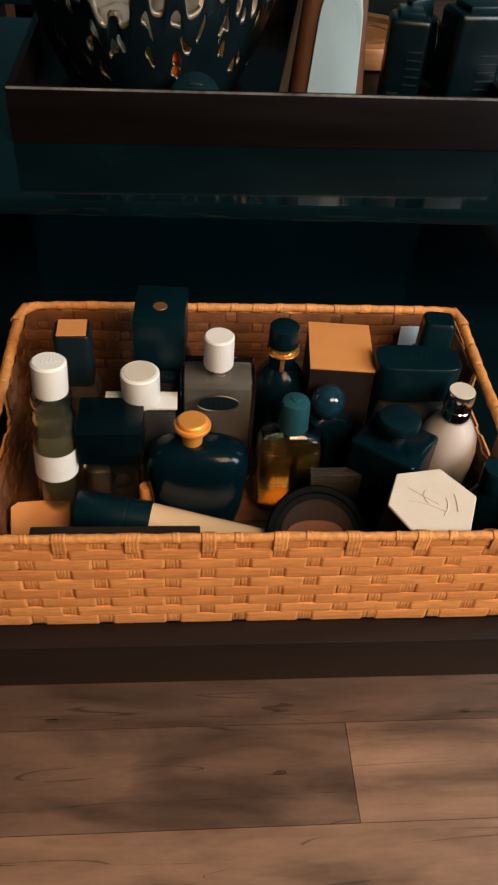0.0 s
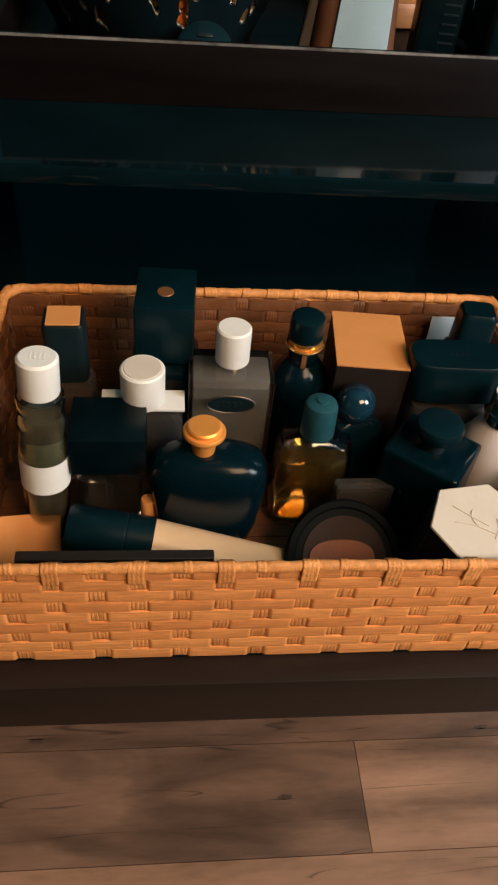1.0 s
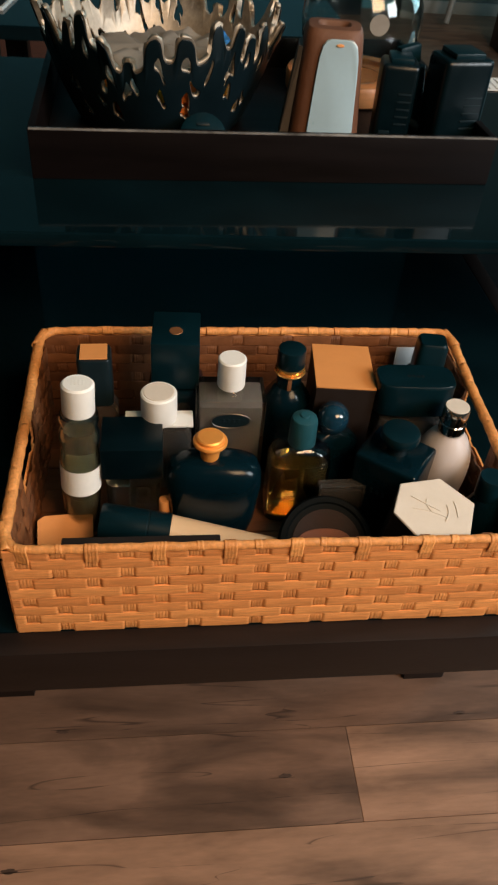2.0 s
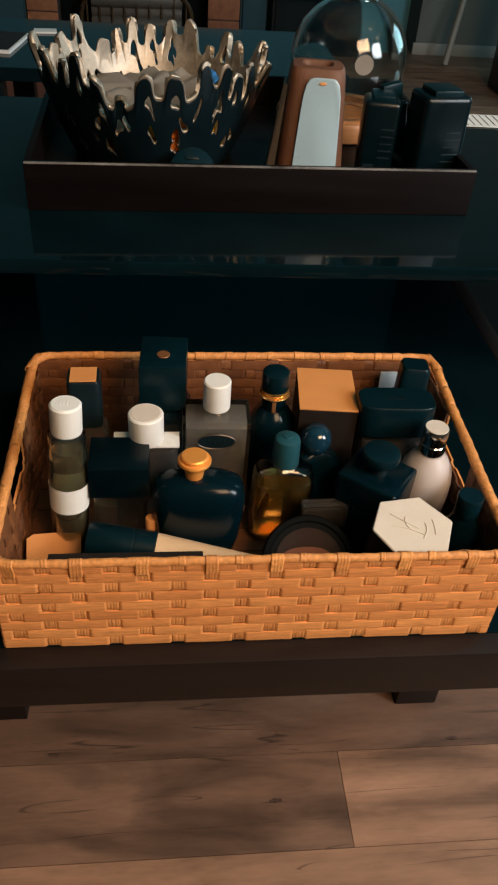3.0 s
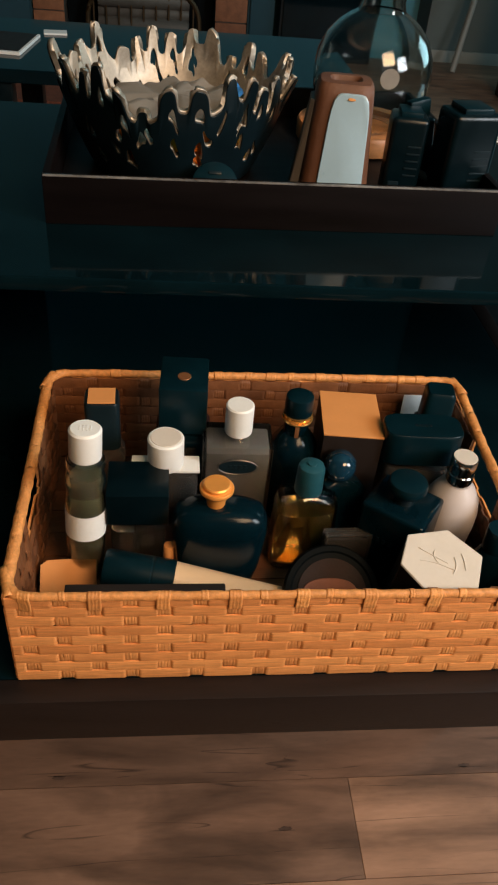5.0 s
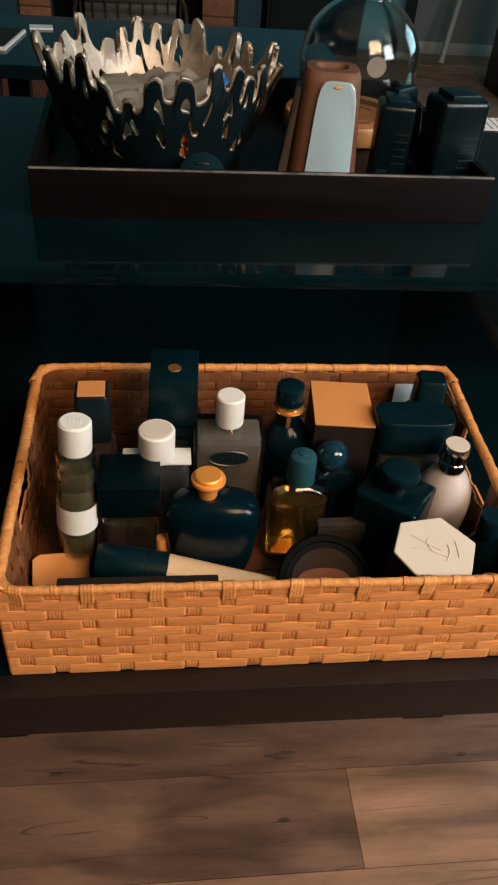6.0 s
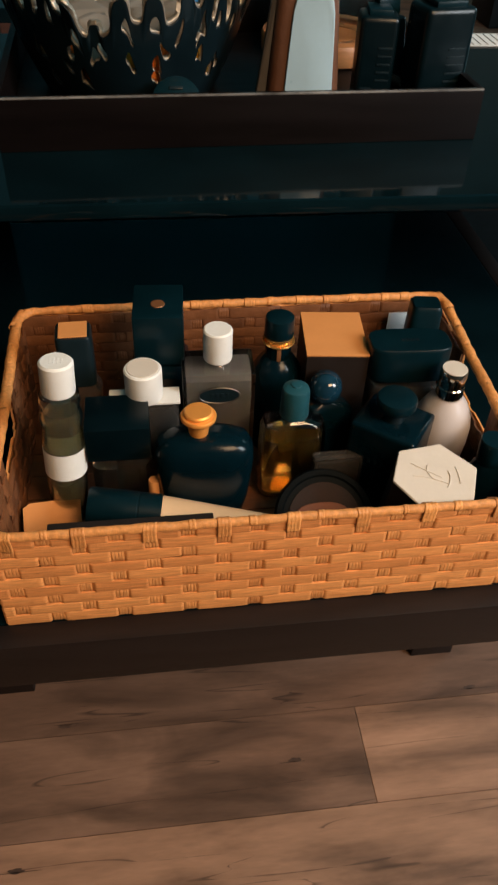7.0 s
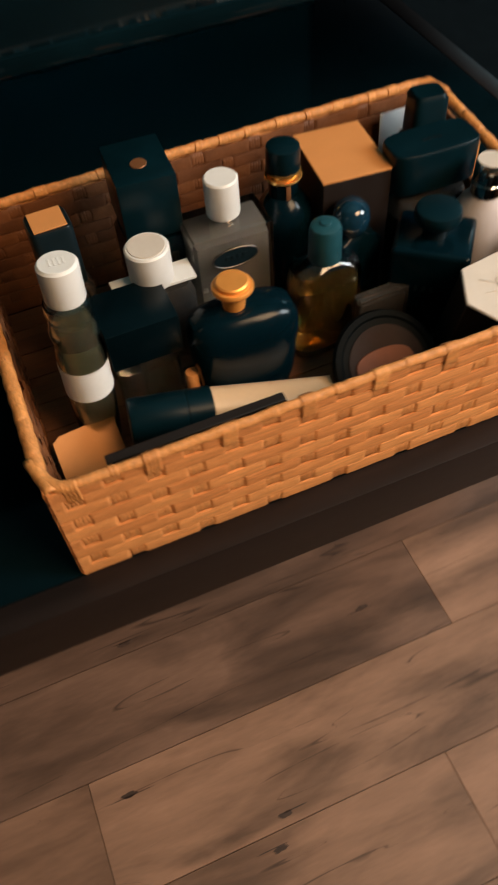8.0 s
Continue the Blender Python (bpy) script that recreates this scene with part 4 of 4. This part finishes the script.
# camera batteries and charger
for name, lab, x, y, rz, sx, sy, sz, tilt in (("battery_charger", "black plastic battery charger with vent slots in the tray", 0.2030, 0.4080, 10, 0.050, 0.040, 0.090, (0, 0)),
                                        ("battery_pack", "small black battery pack standing in the tray", 0.1480, 0.4230, -8, 0.036, 0.036, 0.079, (0, 0))):
    o = thing(name, lab, "charger" if "charger" in name else "battery", pose(x, y, TRAYIN, tilt[0], tilt[1], rz))
    part("shell", block(sx, sy, sz, 0.0055, seg=3), BLACKM, o)
    part("shoulder", block(sx * 0.62, sy * 0.8, 0.006, 0.002, 0, 0, sz - 0.001), NAVY, o)
    for k in range(5):
        part("slot", block(sx * 0.36, 0.0012, 0.0018, 0.0003, sx * 0.2, -sy / 2 - 0.0002, sz * 0.30 + k * 0.007), BLACK, o)
    part("contact", block(sx * 0.3, 0.0012, 0.006, 0.0004, -sx * 0.2, -sy / 2 - 0.0002, sz * 0.15), BLACK, o)
o = thing("wall_plug", "black plug adapter leaning beside the batteries", "plug", pose(0.1690, 0.4480, TRAYIN, 0, -9, 20))
part("shell", block(0.030, 0.034, 0.072, 0.004, seg=3), BLACKM, o)
part("blade_guard", block(0.024, 0.010, 0.018, 0.003, 0, -0.006, 0.0725), NAVY, o)
part("strain_relief", lathe([(0.0045, 0), (0.0045, 0.010), (0.003, 0.016)], 16), BLACK, o, m=pose(0.0, -0.017, 0.018, 90, 0, 0))
o = thing("lens_cap", "dark blue round lens cap leaning on the tray wall", "lens cap", pose(-0.0440, 0.3660, TRAYIN + 0.0200, 47, 0, 0))
part("disc", lathe([(0.0195, -0.002), (0.0215, -0.001), (0.0215, 0.003), (0.0200, 0.004), (0.001, 0.0042)], 44), NAVY, o)
part("grip", block(0.012, 0.003, 0.0012, 0.0004, 0, 0.010, 0.0043), BLACK, o)
cord = [(0.118 + 0.010 * math.sin(k * 0.7), 0.395 + 0.018 * math.cos(k * 0.5), TRAYIN + 0.0025 + 0.003 * (1 + math.sin(k * 0.9))) for k in range(26)]
solid("charging_cable", tube(cord, 0.0022, 8), BLACK, "black coiled charging cable in the tray", "cable")
solid("paper_sheet", slab(0.300, 0.440, 0.640, 0.694, TOP + 0.0005, TOP + 0.0013), PAPER, "white printed sheet lying on the table top", "paper")
sheet = bpy.data.objects["paper_sheet"]
for k in range(14):
    part("print_line", block(0.0009, 0.045, 0.0003, 0, 0.309 + k * 0.0095, 0.667, TOP + 0.0014), STEEL, sheet)

# ---- far side of the room ----
t2 = thing("side_table", "low black table behind the coffee table", "table")
part("top", slab(-1.30, 0.30, 1.255, 1.71, 0.455, 0.480, 0.003), GLOSS, t2)
for x in (-0.42, 0.26):
    for y in (1.29, 1.67):
        part("leg", block(0.05, 0.05, 0.455, 0.002, x, y, 0), BLACKM, t2)
mag = thing("magazine", "glossy magazine with dark cover on the black table", "magazine", pose(-0.485, 1.455, 0.4802, 0, 0, -6))
part("pages", block(0.21, 0.17, 0.006, 0.0006), PAPER, mag)
part("cover", block(0.20, 0.16, 0.0006, 0.0002, 0, 0.002, 0.0062), BROWNCARD, mag, "dark picture cover")
solid("rug", slab(-1.3, 0.1, 2.72, 3.38, 0.0005, 0.011, 0.003), RUST, "rust red rug on the plank floor", "rug")
solid("note_pad", block(0.05, 0.035, 0.004, 0.0005), PAPER, "small pale note pad on the black table", "note pad", pose(-0.345, 1.575, 0.4802, 0, 0, 8))
# added sheet, stands in for the floor's deep shade beyond the table
solid("floor_shade_sheet", slab(0.30, 2.30, 0.56, 2.40, 0.0005, 0.012, 0.004), FLOORSHADE, "near-black sheet painting deep shade on the floor beyond the table", "rug")
fp = thing("fireplace", "fireplace with rust brick piers and dark firebox", "fireplace")
part("firebox", slab(-0.600, 0.118, 4.00, 4.046, 0.0, 0.75), SOOT, fp)
part("lintel", slab(-0.76, 0.29, 3.845, 4.047, 0.752, 0.90, 0.004), WHITEPAINT, fp)
part("hearth", slab(-0.90, 0.42, 3.40, 3.843, 0.0005, 0.030, 0.004), SOOT, fp, "dark slate hearth")
for x0, x1 in ((-0.748, -0.603), (0.121, 0.276)):
    core = part("pier", slab(x0 + 0.005, x1 - 0.005, 3.865, 4.047, 0, 0.75), GREYCLAY, fp)
    for row in range(7):
        part("brick", slab(x0, x1, 3.85, 3.8645, row * 0.107 + 0.002, row * 0.107 + 0.1035, 0.003), BRICK, core)
logs = thing("fire_grate", "dull brass fire grate with logs in the firebox", "fire grate", pose(-0.225, 3.90, 0))
for k in range(4):
    part("log", lathe([(0.035, -0.22), (0.04, -0.20), (0.04, 0.20), (0.035, 0.22)], 16), GREYCLAY, logs, m=pose(0, 0.02 * (k % 2), 0.06 + 0.055 * k, 0, 90, 4 * k - 6))
BRASS = mat("dull_brass", (0.07, 0.040, 0.018), 0.5, metal=0.6, vary=0.3, scale=30)
part("arch", tube([(0.27 * math.cos(a), -0.03, 0.045 + 0.20 * math.sin(a) ** 0.6) for a in [math.pi * k / 24 for k in range(25)]], 0.012, 8), BRASS, logs, "dull brass arch")
for k in range(9):
    x = -0.24 + k * 0.06
    part("bar", tube([(x, -0.03, 0.03), (x, -0.03, 0.045 + 0.20 * max(0.0, 1 - (x / 0.27) ** 2) ** 0.3)], 0.005, 6), BRASS, logs)
part("foot_bar", slab(-0.29, 0.29, -0.04, -0.02, 0.0305, 0.055, 0.003), BRASS, logs)
for x0, x1 in ((-1.05, -0.752), (0.280, 0.412)):
    o = thing("panel_cabinet", "dark teal painted cabinet beside the fireplace", "cabinet")
    part("carcass", slab(x0, x1, 3.87, 4.047, 0, 0.80, 0.004), TEALWALL, o)
    part("door", slab(x0 + 0.012, x1 - 0.012, 3.852, 3.869, 0.03, 0.77, 0.003), TEALWALL, o)
o = thing("media_cabinet", "black glass-fronted media cabinet", "cabinet")
part("carcass", slab(0.430, 0.90, 3.80, 4.047, 0, 0.85, 0.004), BLACKM, o)
part("glass_door", slab(0.445, 0.885, 3.785, 3.799, 0.03, 0.82, 0.002), GLOSS, o)
solid("wall_return", slab(1.18, 2.878, 3.84, 4.048, 0, 2.6), WALL, "grey green painted wall return", kind="structure")
solid("baseboard", slab(1.165, 2.878, 3.822, 3.8385, 0, 0.055, 0.003), WHITEPAINT, "white baseboard", kind="structure")
solid("white_pole", tube([(1.264, 3.57, 0.013), (1.43, 3.82, 0.75)], 0.015, 10), WHITEPAINT, "thin white pole leaning on the wall", "pole")
solid("floor_speaker", block(0.24, 0.24, 0.65, 0.01, 1.50, 3.15, 0), BLACKM, "black box speaker on the floor", "speaker")

# ---- plank floor ----
PW = 0.1135
random.seed(21)
lines = []
y = -0.0178 - PW * 11
row = 0
while y < 4.03:
    wide = min(PW, 4.045 - y)
    x = -2.86
    first = {9: 0.057 - 3.6, 10: -0.283 - 2.7, 11: 0.135 - 3.6, 12: -0.43 - 2.7, 13: 0.5 - 3.6}.get(row, -2.9 - random.uniform(0, 0.88))
    while first < 2.86:
        a, b2 = max(first, -2.86), min(first + 0.9, 2.86)
        if b2 - a > 0.02 and y > -1.02:
            lines.append((a, b2, y, wide))
        first += 0.9
    y += PW
    row += 1
near = sorted(lines, key=lambda q: abs((q[0] + q[1]) / 2) + abs(q[2]))[:280]
for a, b2, y0, wide in lines:
    if (a, b2, y0, wide) not in near:
        continue
    bm = slab(a + 0.0004, b2 - 0.0004, y0 + 0.0004, y0 + wide - 0.0004, -0.0058, 0.0, 0)
    tone = FLOOR
    if -0.05 < y0 < 0.0 and abs(b2 - 0.135) < 0.01 or 0.05 < y0 < 0.12 and a < 0 < b2:
        tone = DARKPLANK
    if -0.05 < y0 < 0.0 and abs(a - 0.135) < 0.01 or -0.16 < y0 < -0.1 and a < 0 < b2:
        tone = PALEPLANK
    me = mesh_of("plank", bm, tone)
    ob = new("plank", me)
    ob.parent = floor_ob
rest = bmesh.new()
for q in lines:
    if q not in near:
        a, b2, y0, wide = q
        vs = [rest.verts.new(p) for p in ((a + 0.0005, y0 + 0.0005, 0), (b2 - 0.0005, y0 + 0.0005, 0), (b2 - 0.0005, y0 + wide - 0.0005, 0), (a + 0.0005, y0 + wide - 0.0005, 0))]
        rest.faces.new(vs)
tagged(part("far_planks", rest, FLOOR, floor_ob), kind="stuff")

# knots and short cracks in the boards
KNOT = mat("dark_knot", (0.060, 0.034, 0.023), 0.6, vary=0.4, scale=120)
rnd = random.Random(4)
for x, y in ((0.053, 0.039), (-0.113, -0.121), (-0.248, -0.044), (-0.129, -0.146), (0.283, 0.106), (-0.207, 0.107)):
    for k in range(2):
        hx, hy = (0.0075, 0.0026) if k == 0 else (rnd.uniform(0.014, 0.026), rnd.uniform(0.0004, 0.0007))
        cx, cy = (0.0, 0.0) if k == 0 else (rnd.uniform(-0.014, 0.014), rnd.uniform(-0.003, 0.003))
        ring = []
        for q in range(28):
            a = 2 * math.pi * q / 28
            w = 1 + 0.45 * noise.noise((math.cos(a) * 1.7 + x * 90, math.sin(a) * 1.7 + y * 90, k * 3.0))
            ring.append((x + cx + hx * w * math.cos(a), y + cy + hy * w * math.sin(a)))
        part("knot" if k == 0 else "crack", loft([[(px, py, -0.0005) for px, py in ring], [(px, py, 0.00025) for px, py in ring]]), KNOT, floor_ob)
